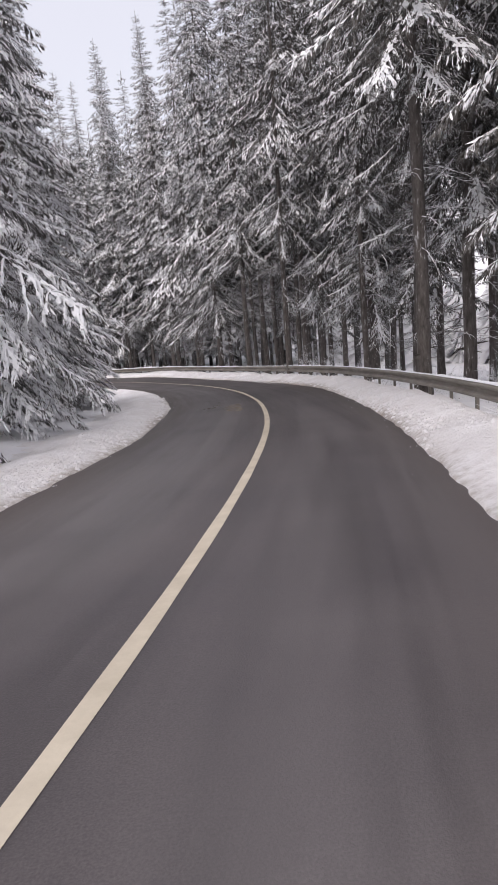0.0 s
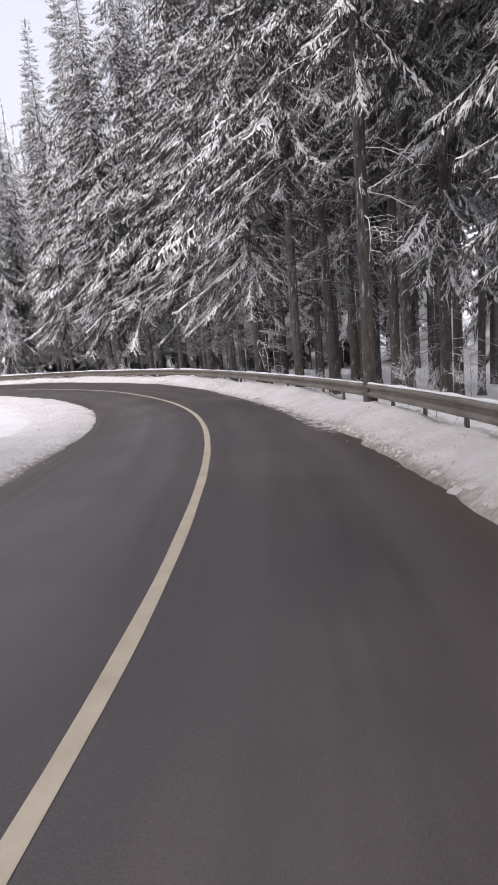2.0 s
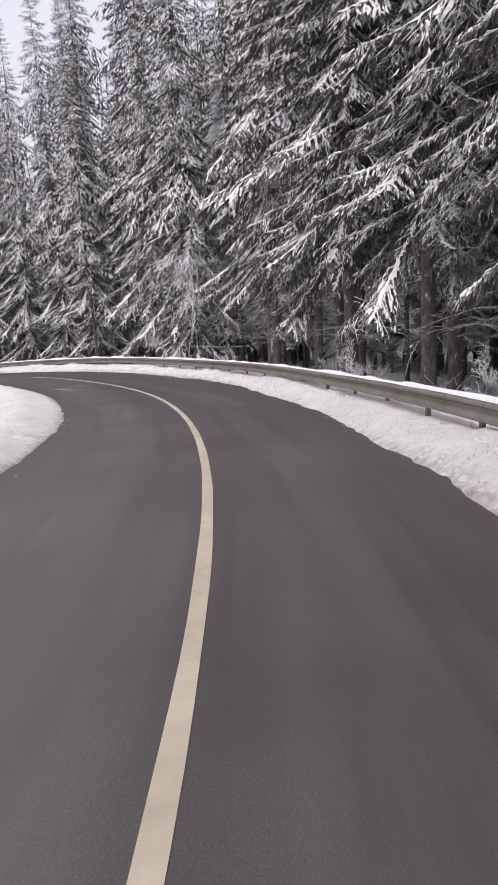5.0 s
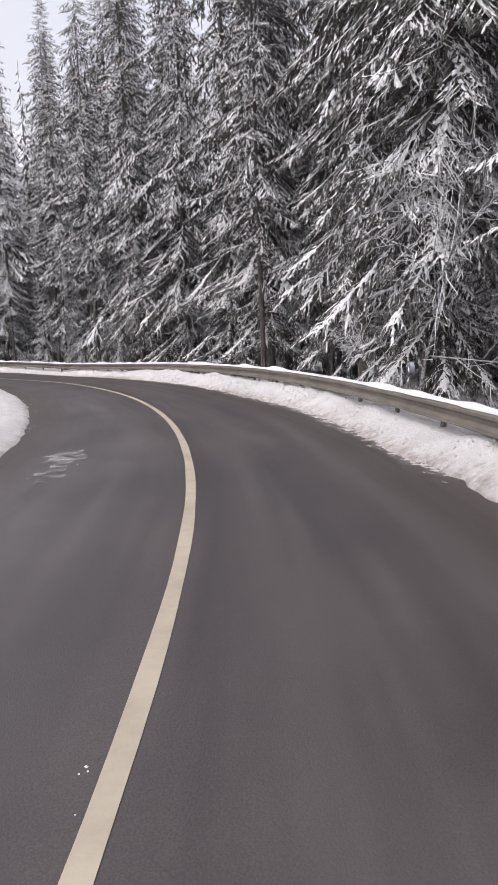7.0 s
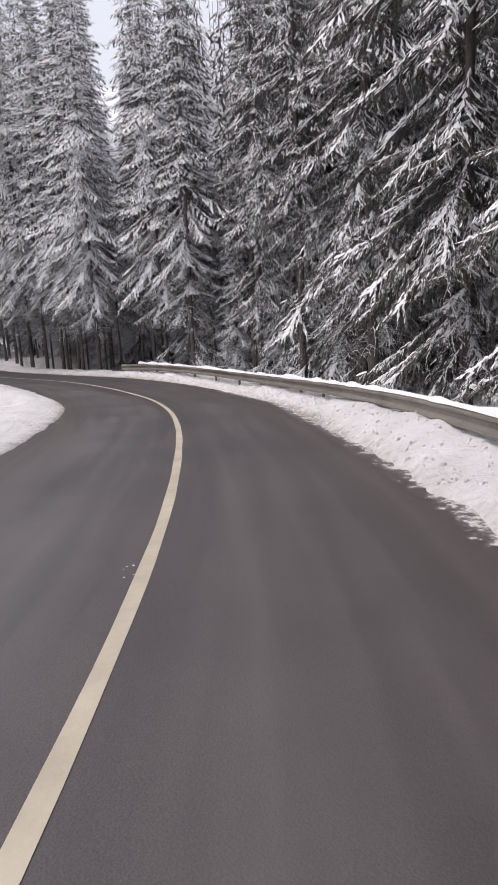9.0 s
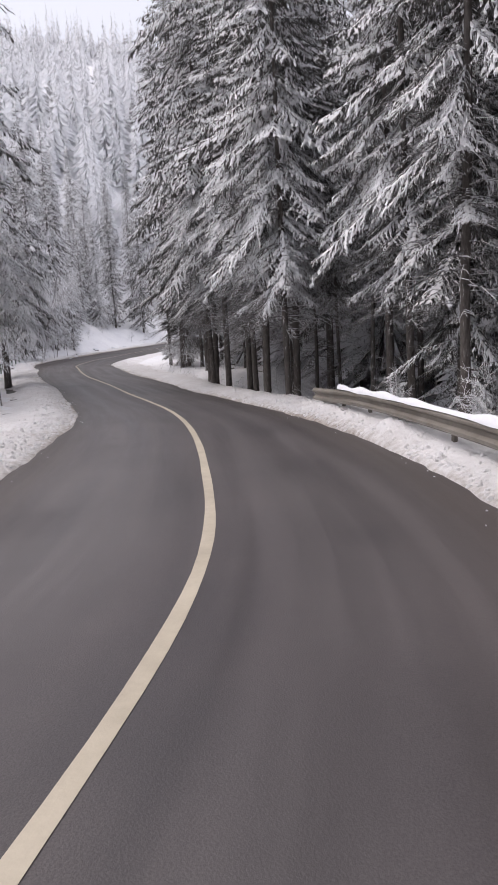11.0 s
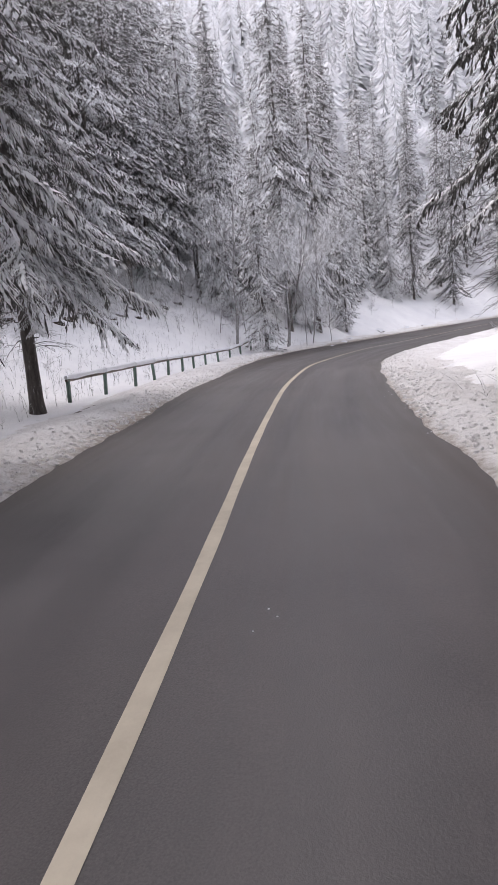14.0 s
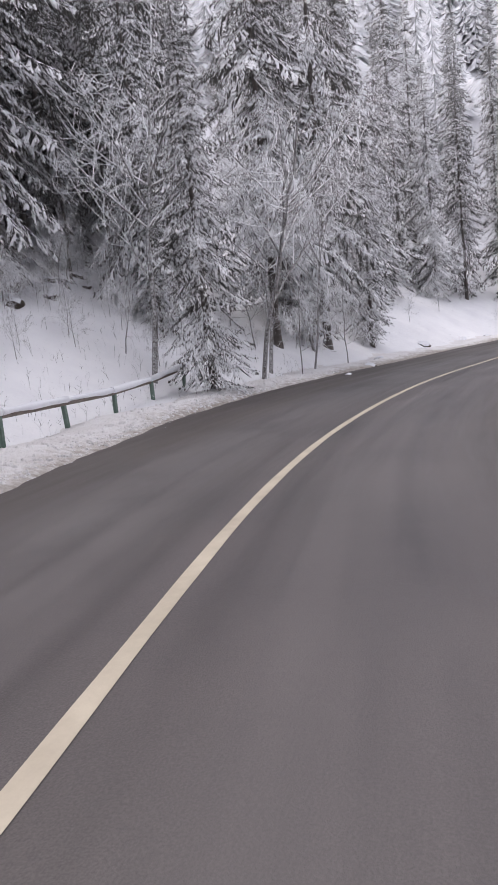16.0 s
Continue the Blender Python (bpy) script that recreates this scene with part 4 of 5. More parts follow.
def plant_wood():
    rng = random.Random(21)
    taken = []

    def free(x, y, apart):
        if abs((x + 30) * 0.30 + (y - 83) * 0.954) < 2.6 and -75 < x < -55:  # a gap in the wood, open to the sky
            return False
        if math.hypot(x + 22.8, y - 82.6) < 4.0:  # where the snowy shrub stands
            return False
        if any((x - a) ** 2 + (y - b) ** 2 < apart * apart for a, b in taken):
            return False
        taken.append((x, y))
        return True

    # outside of the bend: first row behind the rail, then the wood behind it
    for row, kinds in ((ROW_A, (BARE,)), (ROW_A2, (HIGH,)), (ROW_B, (HIGH, HIGH, MID)), (ROW_C, (LOW, LOW, MID)), (ROW_D, (EDGE,))):
        for x, y in row:
            taken.append((x, y))
            rng.choice(kinds).place(rng, x, y, rng.uniform(1.0, 1.22) if row in (ROW_B, ROW_C) else rng.uniform(0.88, 1.1))
    inner, margin = [], []
    for _ in range(900):
        s, out = rng.uniform(8, 168), 6.2 + 15 * rng.random() ** 1.2
        x, y, _ = on_road(s, -out)
        if nearest([(x, y)])[1][0] > -6.0 or not free(x, y, 1.8):
            continue
        if out > 12.5 and s < 66 and rng.random() < 0.75:
            continue
        if out > 11.5:
            inner.append(simple_spruce(rng, x, y, ground_at(x, y), rng.uniform(23, 29), rng.uniform(7, 11) if s < 66 else rng.uniform(2.6, 6.0), rng.uniform(2.1, 3.0), 560, 0.9))
            continue
        kind = DEEP if out > 8 or rng.random() < 0.5 else BARE if s < 60 else MID
        kind.place(rng, x, y, rng.uniform(0.8, 1.1))
        if len(taken) > 235:
            break
    for _ in range(4200):
        s, out = rng.uniform(-10, 158), 18 + 12 * rng.random()
        x, y, _ = on_road(s, -out)
        if nearest([(x, y)])[1][0] > -16.0 or not free(x, y, 1.6 if out < 26 and s > 66 else 2.9):
            continue
        if s < 66 and out < 22:
            continue
        if s < 66:  # the wood's far margin: young snowy spruces down to the ground
            margin.append(simple_spruce(rng, x, y, ground_at(x, y), rng.uniform(8, 15), 0.3, rng.uniform(1.5, 2.3), 320, 1.2))
            continue
        h = rng.uniform(22, 29)
        inner.append(simple_spruce(rng, x, y, ground_at(x, y), h, rng.uniform(7.5, 12) if s < 66 and out < 25 else rng.uniform(1.8, 6.0), rng.uniform(2.2, 3.2), 360, 1.3))
    for _ in range(260):  # dim thicket behind the trunks beside the straight
        s, out = rng.uniform(127, 160), rng.uniform(9.5, 17)
        x, y, _ = on_road(s, -out)
        if nearest([(x, y)])[1][0] < -9 and free(x, y, 1.7):
            inner.append(simple_spruce(rng, x, y, ground_at(x, y), rng.uniform(7, 19), rng.uniform(0.8, 2.2), rng.uniform(1.6, 2.4), 420, 1.0))
    many("inner_wood", inner, NEEDLES, "dense dim spruce trunks and snowy crowns deep in the wood", "forest")
    many("wood_margin", margin, LADEN, "young snow-covered spruces along the far margin of the wood", "forest")
    # left of the road where the way begins
    for s, out, k in ((5, 7.9, 1.0), (11.5, 6.7, 1.05), (17, 6.8, 1.1), (22.5, 6.7, 1.05), (28, 7.5, 0.95), (30.2, 6.7, 0.75), (34, 8.0, 0.85), (15, 11.5, 1.2), (24, 12, 1.1), (33, 10.5, 1.0)):
        x, y, _ = on_road(s, out)
        SKIRT.place(rng, x, y, k)
    # tall ones whose tops stand out
    for x, y, top, kind in ((-4.8, 74.6, 18, HIGH), (-8.3, 72.5, 16.9, HIGH), (-11.4, 73.7, 14.7, HIGH), (-24.8, 86.0, 13.4, LOW), (-52.6, 98.2, 9.9, LOW), (-64.0, 103.2, 10.4, LOW), (-68.0, 96.3, 9, LOW), (-132.7, 70.8, 13.4, SLOPE), (-136.4, 71.9, 13.2, SLOPE)):
        kind.place(rng, x, y, (top - ground_at(x, y)) / 25.3)
    # left of the road further on
    for x, y, k, kind in ((-87.3, 79.8, 1.0, SLIM), (-95.8, 76.1, 1.0, SLIM), (-92.5, 76.5, 0.55, YOUNG), (-84.0, 76.1, 1.0, LOW), (-88.1, 73.2, 0.9, LOW), (-82.0, 71.1, 0.9, LOW), (-93.1, 69.3, 0.9, LOW), (-79.5, 76.1, 0.9, MID), (-75.5, 79.0, 0.85, MID),
                          (-95.1, 60.4, 0.9, SLOPE), (-98.7, 60.6, 1.0, SLOPE), (-102.1, 60.4, 0.95, SLOPE), (-105.5, 61.7, 0.95, SLOPE), (-108.7, 62.7, 0.9, SLOPE), (-111.9, 63.9, 1.0, SLOPE), (-114.2, 64.7, 0.9, SLOPE), (-117.6, 64.9, 0.95, SLOPE), (-121.0, 64.7, 0.9, SLOPE), (-124.4, 64.4, 0.95, SLOPE), (-127.8, 63.7, 0.9, SLOPE), (-131.3, 62.8, 0.9, SLOPE),
                          (-93.1, 56.9, 1.0, LOW), (-97.1, 57.0, 1.0, SLOPE), (-100.7, 57.0, 0.95, LOW), (-104.1, 57.9, 1.0, SLOPE), (-107.7, 58.9, 0.95, LOW), (-111.1, 60.1, 1.0, SLOPE), (-114.6, 61.1, 0.95, LOW), (-119.4, 61.1, 1.0, SLOPE), (-123.0, 60.9, 0.95, LOW), (-126.6, 60.1, 1.0, SLOPE), (-130.0, 59.2, 0.9, LOW)):
        kind.place(rng, x, y, k)
    for x, y, k, kind in ((-97.4, 89.3, 0.95, EDGE), (-67.5, 97.8, 1.0, YOUNG), (-64.0, 97.2, 0.9, YOUNG), (-60.5, 98.0, 1.0, YOUNG), (-70.6, 99.3, 0.55, SKIRT), (-62.0, 101.3, 0.55, SKIRT), (-57.5, 99.7, 0.5, SKIRT), (-144.5, 71.3, 0.9, SLOPE), (-157.0, 74.0, 0.85, SKIRT), (-163.2, 79.4, 0.85, LOW), (-150.3, 71.5, 0.6, SKIRT), (-136.1, 70.2, 0.85, SLOPE), (-99.1, 88.4, 0.8, LOW), (-101.9, 88.4, 0.78, LOW), (-107.7, 90.8, 0.9, EDGE), (-110.5, 92.1, 0.9, LOW), (-113.7, 92.7, 0.9, EDGE)):
        kind.place(rng, x, y, k)
    for x, y, k, kind in ((-130.5, 64.8, 0.9, SLOPE), (-134.2, 65.6, 0.85, SLOPE), (-128.0, 66.0, 0.55, DEEP), (-125.6, 65.8, 0.5, DEEP)):
        kind.place(rng, x, y, k)
    # slender stems between and behind the roadside trunks
    for x, y, k in ((-67.2, 97.4, 0.5), (-69.8, 96.9, 0.62), (-72.9, 95.1, 0.55), (-75.4, 94.5, 0.48), (-77.0, 93.9, 0.6), (-79.0, 93.2, 0.52), (-80.6, 92.4, 0.6), (-83.6, 92.4, 0.5), (-84.4, 91.9, 0.64), (-87.0, 92.0, 0.52), (-90.5, 91.8, 0.58), (-94.1, 92.1, 0.5)):
        DEEP.place(rng, x, y, k)


plant_wood()


# ---------------------------------------------------------------- the end of the way: slope, young spruces and bare trees
def bare_tree(seed, height, girth, spread, levels=4, thin=0.013, label="leafless young tree with snow on every twig"):
    rng = random.Random(seed)
    limbs, twigs = [], []

    def grow(p, way, length, r, level):
        pts, q, w = [p], p, way
        bits = 3 if level < 3 else 2
        for _ in range(bits):
            w = w + np.array([rng.uniform(-0.18, 0.18), rng.uniform(-0.18, 0.18), rng.uniform(-0.05, 0.12)])
            w /= np.linalg.norm(w)
            q = q + w * length / bits
            pts.append(q)
        (limbs if level < 2 else twigs).append(tube(pts, np.linspace(r, r * 0.55, bits + 1), 6 if level == 0 else 4 if level == 1 else 3))
        if level >= levels:
            return
        for k in range(10 if level == 0 else 6 if level == 1 else 3):
            u = rng.uniform(0.35 if level == 0 else 0.2, 1.0) * (bits - 0.001)
            i = int(u)
            b = pts[i] + (pts[i + 1] - pts[i]) * (u - i)
            a, tilt = rng.uniform(0, 6.28), rng.uniform(0.5, 1.0) * spread
            side = np.cross(w, (math.cos(a), math.sin(a), 0.3))
            side /= np.linalg.norm(side) + 1e-6
            d = w * math.cos(tilt) + side * math.sin(tilt)
            grow(b, d / np.linalg.norm(d), length * rng.uniform(0.38, 0.6), max(r * 0.45, thin), level + 1)
        if level < 2:
            grow(q, w, length * 0.6, r * 0.55, level + 1)

    grow(np.array([0, 0, -0.2]), np.array([0, 0, 1.0]), height * 0.62, girth, 0)
    tree = new("bare_tree")
    tagged(tree, label, "tree", "bare trees")
    child("trunk", mesh_of("trunk", *joined(limbs), WIRY, True), tree)
    child("crown", mesh_of("crown", *joined(twigs), TWIGS), tree, "fine twigs white with snow")
    return tree


def plant_end():
    rng = random.Random(8)
    for x, y, k in ((-122.1, 72.7, 1.05), (-140.3, 73.1, 1.0), (-135.9, 71.2, 1.25), (-126.0, 69.0, 0.6), (-143.9, 71.5, 0.8), (-106.3, 64.1, 0.3), (-110.0, 64.5, 0.24), (-113.3, 65.5, 0.2), (-116.0, 65.7, 0.32), (-119.3, 65.4, 0.22), (-122.9, 65.1, 0.34), (-126.4, 64.5, 0.26), (-129.0, 64.2, 0.36), (-103.5, 63.1, 0.36)):
        YOUNG.place(rng, x, y, k)
    stock = [bare_tree(31, 9.5, 0.085, 1.2), bare_tree(32, 7.5, 0.05, 1.15), bare_tree(33, 4.0, 0.03, 1.2, 3), bare_tree(36, 4.4, 0.040, 1.4, 4, 0.0055, "spreading leafless shrub laced with snow")]
    used = {}
    spots = [(-121.8, 70.9, 0, 1.1), (-125.8, 72.7, 0, 1.0), (-128.4, 72.0, 0, 0.95), (-130.5, 73.0, 1, 1.0), (-134.7, 71.8, 0, 0.85), (-144.9, 69.5, 0, 0.9),
             (-83.5, 80.1, 1, 0.95), (-79.5, 81.2, 1, 0.9), (-86.6, 78.4, 1, 0.7), (-81.3, 79.1, 0, 0.75), (-77.0, 82.4, 2, 1.0), (-84.6, 79.3, 2, 1.0), (-80.6, 80.7, 2, 0.9), (-78.0, 80.2, 1, 0.7),
             (-24.3, 84.1, 3, 1.55), (-27.3, 86.5, 2, 0.7), (-128.5, 73.2, 2, 0.9), (-133.5, 73.6, 2, 0.9), (-104.9, 87.6, 2, 0.5), (-103.5, 88.4, 2, 0.45), (-100.7, 89.2, 2, 0.4), (-98.7, 87.2, 2, 0.45), (-97.1, 88.0, 2, 0.5), (-100.5, 87.2, 2, 0.4), (-99.7, 87.8, 2, 0.5), (-95.9, 88.8, 2, 0.4), (-102.1, 87.0, 2, 0.42)]
    for _ in range(75):  # brushwood among the boulders
        x = rng.uniform(-131, -103)
        spots.append((x, float(np.interp(x, (-130, -124, -114, -104), (65.4, 65.9, 66.6, 65.6))) + rng.uniform(-1.6, 1.1), 2, rng.uniform(0.16, 0.42)))
    for _ in range(18):  # lacy shrubs under the trees at the bend
        s, out = rng.uniform(180, 206), rng.uniform(7.2, 13)
        x, y, _ = on_road(s, out)
        spots.append((x, y, 3, rng.uniform(0.4, 0.8)))
    for _ in range(12):
        x = rng.uniform(-128, -104)
        spots.append((x, float(np.interp(x, (-130, -124, -114, -104), (65.4, 65.9, 66.6, 65.6))) + rng.uniform(-1.2, 0.6), 3, rng.uniform(0.3, 0.6)))
    for _ in range(64):  # low snowy brushwood along the foot of the slope
        s, out = rng.uniform(158, 205), rng.uniform(7.6, 15)
        x, y, _ = on_road(s, out)
        if nearest([(x, y)])[1][0] > 6.5:
            spots.append((x, y, 2, rng.uniform(0.2, 0.45)))
    for _ in range(16):  # brush along the outer edge of the bend
        s, out = rng.uniform(186, 230), rng.uniform(6.8, 11)
        x, y, _ = on_road(s, out)
        if nearest([(x, y)])[1][0] > 6.2:
            spots.append((x, y, 2, rng.uniform(0.25, 0.55)))
    for _ in range(7):  # frosted young trees on the far side of the bend
        s, out = rng.uniform(188, 236), rng.uniform(7.5, 24)
        x, y, _ = on_road(s, out)
        if nearest([(x, y)])[1][0] > 7:
            spots.append((x, y, rng.choice((0, 1)), rng.uniform(0.7, 1.2)))
    for _ in range(60):  # sparse undergrowth behind the guard rail
        s = rng.uniform(18, 165)
        x, y, _ = on_road(s, -(rail_offset(s) + rng.uniform(0.7, 5.0)))
        spots.append((x, y, 2, rng.uniform(0.15, 0.38)))
    for x, y, k, scale in spots:
        m = Matrix.Translation((x, y, ground_at(x, y))) @ Matrix.Rotation(rng.uniform(0, 6.28), 4, "Z") @ Matrix.Scale(scale, 4)
        if k in used:
            copy_thing(stock[k], m @ Matrix.Scale(1 / used[k], 4))
        else:
            stock[k].matrix_basis = m
            used[k] = scale
    # conifers on the slope
    taken, upper = [], []
    for _ in range(900):
        s, out = rng.uniform(138, 235), 10 + 42 * rng.random() ** 1.5
        x, y, _ = on_road(s, out)
        d = nearest([(x, y)])[1][0]
        if d < 9 or (150 < s < 172 and d < 17) or (172 <= s < 190 and d < 12.5) or any((x - a) ** 2 + (y - b) ** 2 < 9 for a, b in taken):
            continue
        taken.append((x, y))
        if d > 24:
            upper.append(simple_spruce(rng, x, y, ground_at(x, y), rng.uniform(9, 15), 0.8, rng.uniform(2.0, 2.8), 320, 1.2))
        else:
            (MID if d < 19 and rng.random() < 0.3 else FAR).place(rng, x, y, rng.uniform(0.7, 1.0))
        if len(taken) > 85:
            break
    thicket = []
    for _ in range(80):  # close wood above the boulders
        x = rng.uniform(-134, -92)
        y = float(np.interp(x, (-134, -124, -114, -92), (61.5, 63.0, 63.4, 58.5))) - rng.uniform(0, 9)
        if all((x - a) ** 2 + (y - b) ** 2 > 2.2 for a, b in taken):
            taken.append((x, y))
            thicket.append(simple_spruce(rng, x, y, ground_at(x, y), rng.uniform(7, 18), rng.uniform(0.5, 1.6), rng.uniform(1.5, 2.3), 420, 1.0))
    many("slope_thicket", thicket, LADEN, "close snowy spruce thicket above the boulders", "forest")
    many("slope_wood", upper, LADEN, "snowy spruces higher up the slope", "forest")


plant_end()


def plant_hillside():
    """Far woods across the valley: many small, simple snowy spruces."""
    rng = random.Random(77)
    trees, brush, beside = [], [], 0
    while len(trees) + len(brush) < 2600:
        away, side = 6 + 275 * rng.random(), rng.uniform(-1, 1)
        x = -150 - away * 0.94 - side * (60 + 0.55 * away) * 0.34
        y = 75 - away * 0.34 + side * (60 + 0.55 * away) * 0.94
        if abs(nearest([(x, y)])[1][0]) < 9:
            continue
        if away < 24:
            if rng.random() < 0.35 and beside < 22:
                FAR.place(rng, x, y, rng.uniform(0.5, 0.85))
                beside += 1
            continue
        near = away < 100
        patch = 0.5 + 0.5 * float(wobble(np.array(x), np.array(y), 22.0, 2.0))
        if rng.random() < (0.55 - 0.4 * patch if away < 150 else 0.22):
            brush.append(simple_bare(rng, x, y, ground_at(x, y), rng.uniform(4, 11), 90 if near else 45, 1.0 if near else 1.6))
            continue
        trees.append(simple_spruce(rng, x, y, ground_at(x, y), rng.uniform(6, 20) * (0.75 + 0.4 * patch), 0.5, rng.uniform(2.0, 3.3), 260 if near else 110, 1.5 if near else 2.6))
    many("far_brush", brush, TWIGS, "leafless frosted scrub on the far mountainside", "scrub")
    many("far_wood", trees, HAZED_FROSTED, "snow-dusted spruce wood on the far mountainside, paled for distance haze", "forest")


plant_hillside()


# ---------------------------------------------------------------- small things on and beside the road
def lump(rng, x, y, z, r, flat, sides=7):
    """A low irregular clod: rim on the ground, one raised ring and a top."""
    v, f = [], []
    rim = [r * rng.uniform(0.65, 1.2) for _ in range(sides)]
    for k, (scale, up) in enumerate(((1.0, -0.004), (0.72, flat * 0.8), (0.0, flat))):
        if scale == 0:
            v.append((x, y, z + up))
            continue
        for j in range(sides):
            a = 6.283 * j / sides
            v.append((x + rim[j] * scale * math.cos(a), y + rim[j] * scale * math.sin(a), z + up * rng.uniform(0.8, 1.2)))
    for j in range(sides):
        k = (j + 1) % sides
        f.append((j, k, sides + k, sides + j))
        f.append((sides + j, sides + k, 2 * sides))
    return v, f


def scatter_scraps():
    rng = random.Random(3)
    pieces = []
    for _ in range(150):  # where the plough left its scrapings on the outer lane
        s = rng.gauss(43, 4.5)
        if not 33 < s < 52:
            continue
        lat = -(float(right_width(s)) - abs(rng.gauss(0, 0.22)))
        x, y, z = on_road(s, lat)
        pieces.append(lump(rng, x, y, z, rng.uniform(0.008, 0.026) * (1.5 if rng.random() < 0.06 else 0.7), rng.uniform(0.003, 0.008)))
    for _ in range(220):  # crumbs along both rims
        s = rng.uniform(-5, 200)
        lat = float(left_width(s)) - abs(rng.gauss(0, 0.12)) if rng.random() < 0.5 else -(float(right_width(s)) - abs(rng.gauss(0, 0.15)))
        x, y, z = on_road(s, lat)
        pieces.append(lump(rng, x, y, z, rng.uniform(0.006, 0.017), rng.uniform(0.004, 0.009)))
    for s, lat, n, spread in ((84.6, 1.85, 8, 0.4), (41.1, 1.52, 4, 0.08), (43.1, 0.15, 7, 0.08), (66.6, 0.12, 5, 0.05), (71.7, 0.14, 7, 0.07), (76.2, 0.12, 4, 0.05), (90.2, 0.16, 6, 0.08), (99.2, 0.12, 6, 0.08), (142.0, -0.23, 3, 0.12), (149.0, -0.52, 3, 0.1)):
        for _ in range(n):  # scraps dropped on the carriageway
            x, y, z = on_road(s + rng.gauss(0, spread * 1.4), lat + rng.gauss(0, spread * 0.45))
            pieces.append(lump(rng, x, y, z, rng.uniform(0.005, 0.013), rng.uniform(0.002, 0.004)))
    tagged(new("snow_scraps", mesh_of("snow_scraps", *joined(pieces), CAP)), "small scraps of snow left on the asphalt", "snow", kind="stuff")
    dark = []
    for _ in range(22):  # clods and gravel from wheels
        s, lat = rng.choice(((24.0, 1.36), (25.5, 1.32), (23.0, 1.57)))
        x, y, z = on_road(s + rng.gauss(0, 0.16), lat + rng.gauss(0, 0.09))
        dark.append(lump(rng, x, y, z, rng.uniform(0.012, 0.045), rng.uniform(0.006, 0.02), 6))
    tagged(new("dirt_crumbs", mesh_of("dirt_crumbs", *joined(dark), EARTH)), "dark clods and grit dropped on the asphalt", "dirt", kind="stuff")


def bank_clods():
    """Lumps of ploughed snow lying on the banks."""
    rng = random.Random(52)
    pieces = []
    for side, low, high, count in ((1, 0, 62, 900), (1, 125, 195, 2600), (-1, 10, 130, 2400), (-1, 130, 185, 1800)):
        s, v = BANK_SURFACE[side]
        a, b = np.searchsorted(s, (low, high))
        for _ in range(count):
            i, k, u = rng.randrange(a, b), min(int(rng.triangular(1, 10, 3)), 9), rng.random()
            p = v[i, k] * (1 - u) + v[i, k + 1] * u
            pieces.append(lump(rng, p[0], p[1], p[2] - 0.008, rng.uniform(0.02, 0.055) * (2.0 if rng.random() < 0.12 else 1.0), rng.uniform(0.015, 0.05), 6))
    tagged(new("snow_clods", mesh_of("snow_clods", *joined(pieces), BANK, True)), "clods of trodden and ploughed snow on the banks", "snow", kind="stuff")


def stain(name, s, lat, long, wide, mat, label, category, seed, up=0.006):
    """A thin flat smear with an uneven rim, along the road."""
    rng = random.Random(seed)
    v = [on_road(s, lat, up + 0.001)]
    n = 26
    for j in range(n):
        a = 6.283 * j / n
        k = rng.uniform(0.6, 1.15)
        v.append(on_road(s + long * math.cos(a) * k, lat + wide * math.sin(a) * k, up))
    f = [(0, 1 + j, 1 + (j + 1) % n) for j in range(n)]
    tagged(new(name, mesh_of(name, np.array(v), f, mat)), label, category)


def smear_material(name, colour, cover):
    m, n, l, b = material(name)
    b.inputs["Base Color"].default_value = (*colour, 1)
    b.inputs["Roughness"].default_value = 0.8
    f = noise_of(n, l, 3.0, 7, 0.7)
    l.new(calc(n, l, "MULTIPLY", smooth(n, l, f, 0.42, 0.66), cover), b.inputs["Alpha"])
    return m


def slush_material():
    m, n, l, b = material("grey_slush")
    col = ramp(n, l, noise_of(n, l, 9, 6, 0.7), [(0.35, (0.30, 0.26, 0.23)), (0.6, (0.68, 0.66, 0.66))])
    l.new(col, b.inputs["Base Color"])
    b.inputs["Roughness"].default_value = 0.6
    f = calc(n, l, "ADD", noise_of(n, l, 4.5, 8, 0.72), calc(n, l, "MULTIPLY", attribute(n, "rim"), 0.34))
    l.new(smooth(n, l, f, 0.59, 0.76), b.inputs["Alpha"])
    return m


def slush(mat, a, b, wide):
    """A film of scraped slush thinning out from the snow's rim over the asphalt."""
    s = np.arange(a, b, 0.3)
    ends = hump(s, a, a + 3) * (1 - hump(s, b - 3, b))
    rows, rim = [], []
    for k in np.linspace(0, 1, 6):
        rows.append(on_road(s, -(right_width(s) + 0.12 - wide * k), 0.005 - 0.011))
        rim.append((1 - k) * ends - 0.25 * (1 - ends))
    me = mesh_of("slush_film", np.stack(rows, 1).reshape(-1, 3), grid_faces(len(s), 6), mat, True, rim=np.stack(rim, 1).ravel())
    tagged(new("slush_film", me), "thin dirty film of scraped slush on the asphalt", "snow", kind="stuff")


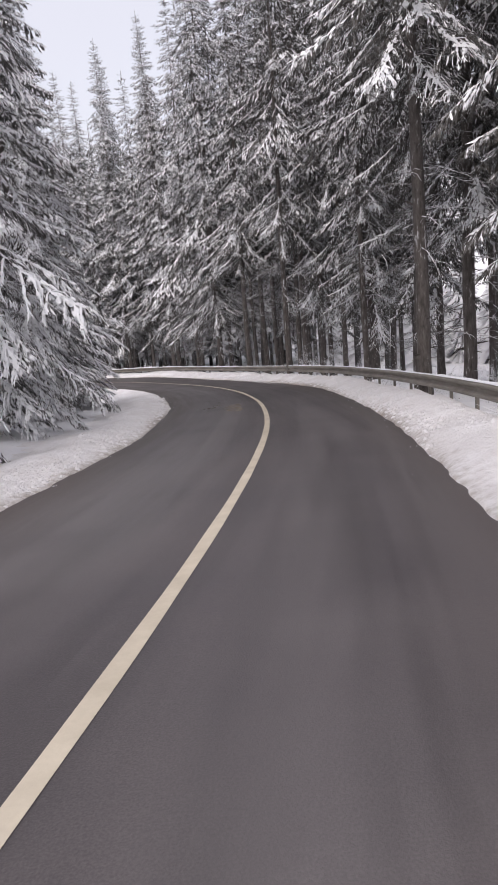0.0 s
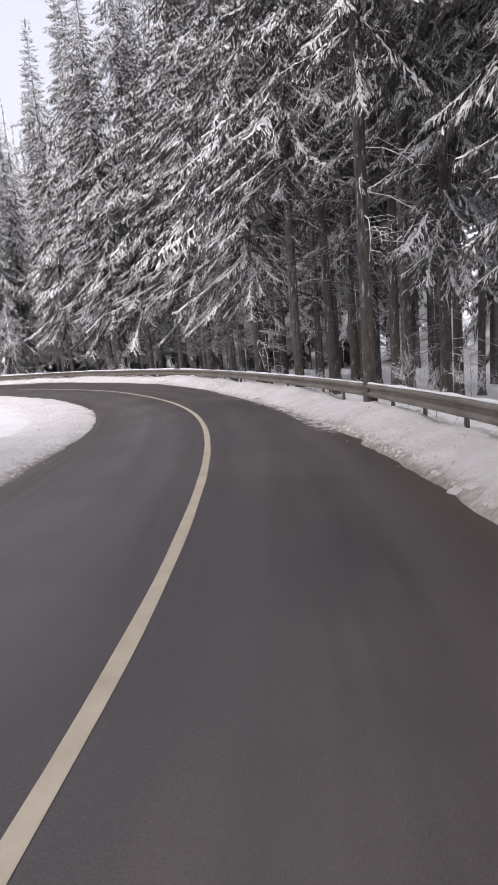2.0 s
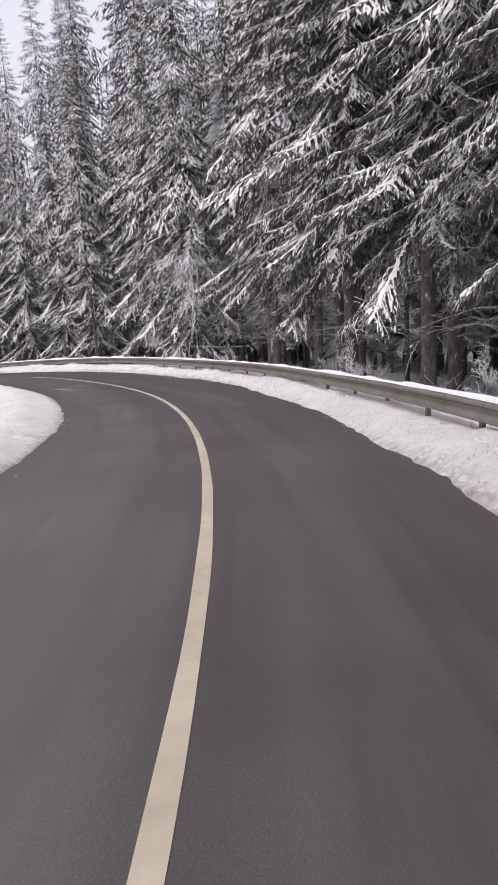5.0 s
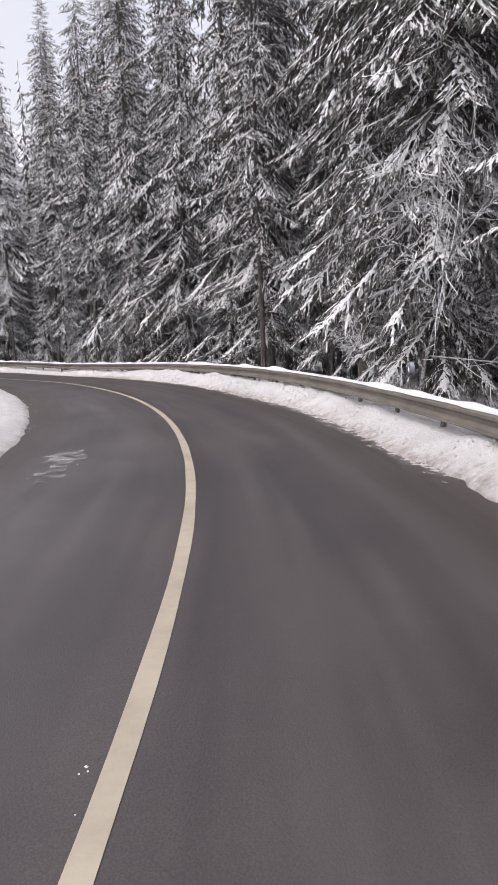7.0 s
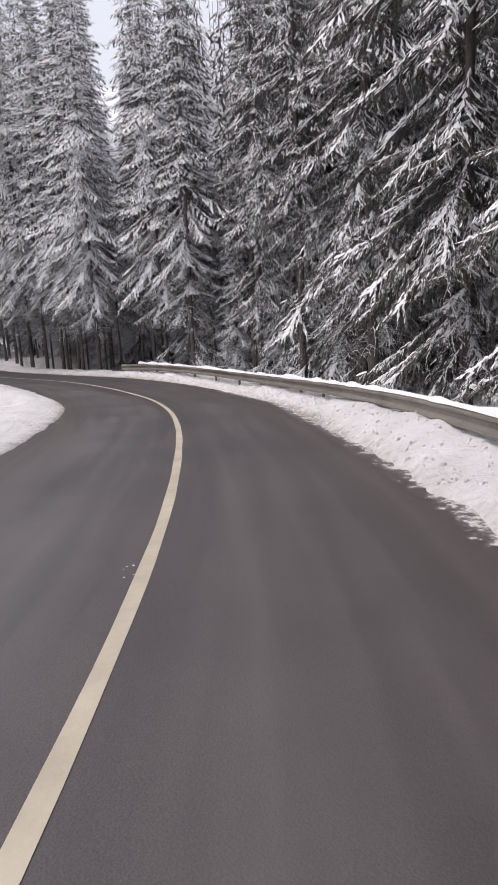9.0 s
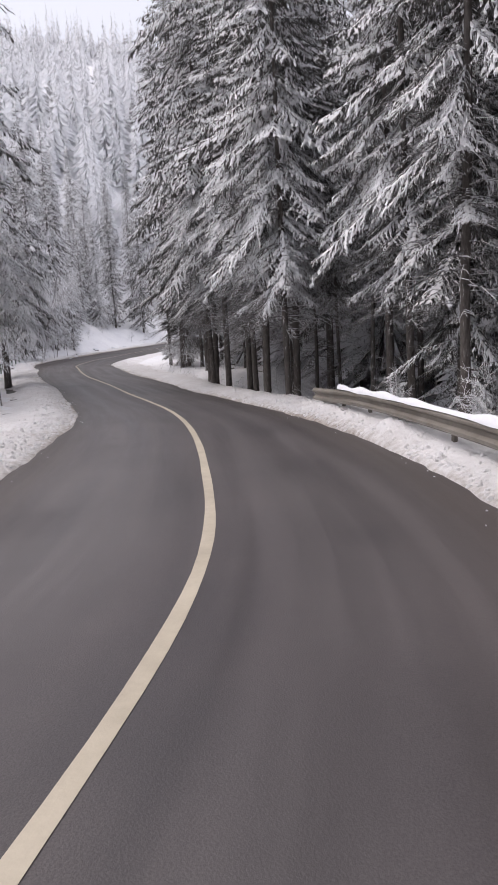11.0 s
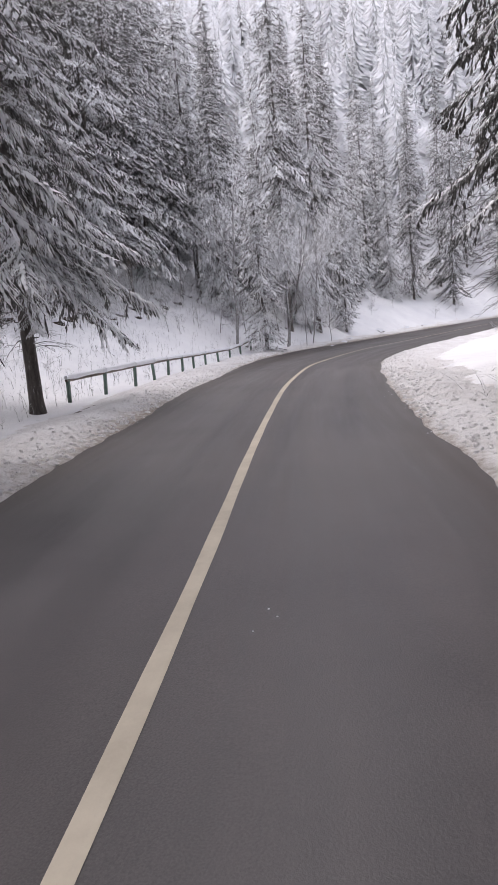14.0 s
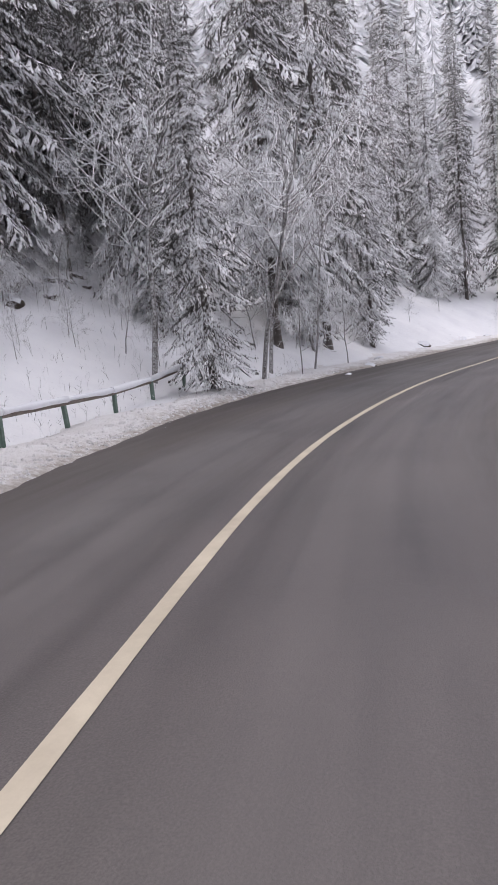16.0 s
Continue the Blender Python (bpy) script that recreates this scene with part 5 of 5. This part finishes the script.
def twiggy_floor():
    """Fallen and low dead twigs, white with snow, among the trunks of the roadside wood."""
    rng = random.Random(41)
    pieces = []
    for _ in range(2200):
        s = rng.uniform(12, 165)
        x, y, _ = on_road(s, -(float(rail_offset(s)) + 0.7 + 13 * rng.random() ** 1.3))
        if nearest([(x, y)])[1][0] > -4.2:
            continue
        z, size = ground_at(x, y), rng.uniform(0.2, 1.2)
        for _ in range(5):
            a = rng.uniform(0, 6.28)
            p = np.array([x + rng.uniform(-0.2, 0.2), y + rng.uniform(-0.2, 0.2), z - 0.03])
            w = np.array([math.cos(a) * 0.8, math.sin(a) * 0.8, rng.uniform(0.25, 1.2)]) * size * rng.uniform(0.5, 1)
            pieces.append(tube([p, p + w * 0.5, p + w + (0, 0, -0.2 * size)], (0.007, 0.005, 0.002), 3))
    tagged(new("snowy_undergrowth", mesh_of("snowy_undergrowth", *joined(pieces), TWIGS)), "low dead twigs lined with snow on the forest floor", "undergrowth", kind="stuff")


def rock(rng, x, y, size, name="boulder"):
    """A rounded stone half in the ground with a cap of snow."""
    stone = new(name)
    tagged(stone, "dark rounded boulder under a thick cap of snow", "rock", "boulders at the wood's edge")
    bm = bmesh.new()
    bmesh.ops.create_icosphere(bm, subdivisions=2, radius=1.0)
    for p in bm.verts:
        p.co *= 1 + 0.42 * noise.noise(p.co * 1.3 + Vector((x, y, 0))) + 0.12 * noise.noise(p.co * 3.7 + Vector((y, x, 0)))
        p.co = Vector((p.co.x * size * 1.2, p.co.y * size, p.co.z * size * 0.72))
    child("stone", bm_mesh("stone", bm, EARTH), stone)
    bm = bmesh.new()
    bmesh.ops.create_icosphere(bm, subdivisions=2, radius=1.0)
    for p in bm.verts:
        k = 1 + 0.42 * noise.noise(p.co * 1.3 + Vector((x, y, 0)))
        p.co = Vector((p.co.x * size * 1.16 * k, p.co.y * size * 0.97 * k, max(p.co.z, 0.05) * size * 0.82 * k + size * 0.03))
    child("snow_cap", bm_mesh("snow_cap", bm, CAP), stone, "thick cap of snow")
    stone.matrix_basis = Matrix.Translation((x, y, ground_at(x, y) - size * 0.12)) @ Matrix.Rotation(rng.uniform(0, 6.28), 4, "Z")


def edge_of_the_wood():
    rng = random.Random(12)
    for x, y, size in ((-114.0, 66.1, 0.8), (-111.7, 66.3, 0.45), (-116.4, 66.4, 0.5), (-118.6, 66.1, 0.62), (-120.4, 66.0, 0.42), (-122.3, 65.7, 0.55), (-124.6, 65.5, 0.5), (-126.8, 65.2, 0.42), (-109.1, 66.1, 0.6), (-105.9, 65.1, 0.5),
                       (-119.6, 66.7, 0.3), (-123.4, 66.5, 0.34), (-126.0, 66.1, 0.3), (-129.3, 74.7, 0.35), (-133.7, 74.4, 0.4), (-136.9, 74.2, 0.45), (-139.5, 74.2, 0.38), (-145.1, 74.9, 0.5), (-149.4, 76.5, 0.45), (-152.2, 77.7, 0.5), (-115.2, 66.6, 0.36), (-112.9, 66.8, 0.3), (-117.5, 66.9, 0.34), (-121.3, 66.6, 0.4), (-110.3, 66.7, 0.38), (-107.4, 66.2, 0.42)):
        rock(rng, x, y, size * rng.uniform(0.5, 0.9))


edge_of_the_wood()


def dry_stalks():
    rng = random.Random(14)
    pieces, pale = [], []
    for number in range(2600):
        if number == 1000:
            pieces, pale = pale, pieces
        s, out = rng.uniform(152, 196), rng.uniform(5.6, 14.5)
        x, y, _ = on_road(s, out)
        z, h = ground_at(x, y), rng.uniform(0.12, 0.55)
        lean = np.array([rng.uniform(-0.3, 0.3), rng.uniform(-0.3, 0.3), 1.0]) * h
        p = np.array([x, y, z - 0.03])
        pieces.append(tube([p, p + lean * 0.6, p + lean + (lean[0] * 0.4, lean[1] * 0.4, -0.05)], (0.005, 0.004, 0.0015), 3))
        for k in (0.45, 0.6, 0.75, 0.9):
            if rng.random() < 0.6:
                a = rng.uniform(0, 6.28)
                q = p + lean * k
                pieces.append(tube([q, q + np.array([math.cos(a), math.sin(a), 0.8]) * h * 0.22], (0.004, 0.002), 3))
    tagged(new("dry_stalks", mesh_of("dry_stalks", *joined(pieces), TWIGS)), "snow-lined weed stalks on the slope", "weeds", kind="stuff")
    tagged(new("bare_stalks", mesh_of("bare_stalks", *joined(pale), DEAD)), "dry brown weed stalks standing out of the snow", "weeds", kind="stuff")


scatter_scraps()
bank_clods()
twiggy_floor()
SLUSH = slush_material()
slush(SLUSH, 33, 53, 0.85)
slush(SLUSH, 80, 122, 0.45)
dry_stalks()
stain("mud_smear", 22.2, 0.88, 2.0, 0.30, smear_material("ochre_mud", (0.36, 0.28, 0.19), 0.6), "ochre mud smeared over the asphalt", "dirt", 4)
stain("paint_splash", 143.95, 0.0, 0.08, 0.20, PAINT, "spilt cream paint across the centre line", "road marking", 6, 0.008)
stain("dirt_mark", 41.6, 0.02, 0.20, 0.12, smear_material("tyre_dirt", (0.10, 0.085, 0.07), 0.9), "brown tyre mark on the centre line", "dirt", 7, 0.008)
THIN_SNOW = smear_material("thin_snow", (0.62, 0.62, 0.64), 0.6)
stain("snow_smear", 85.0, 1.85, 1.1, 0.34, THIN_SNOW, "thin scraped snow smeared over the asphalt", "snow", 9)
stain("snow_smear", 83.4, 1.85, 0.6, 0.24, THIN_SNOW, "thin scraped snow smeared over the asphalt", "snow", 10)
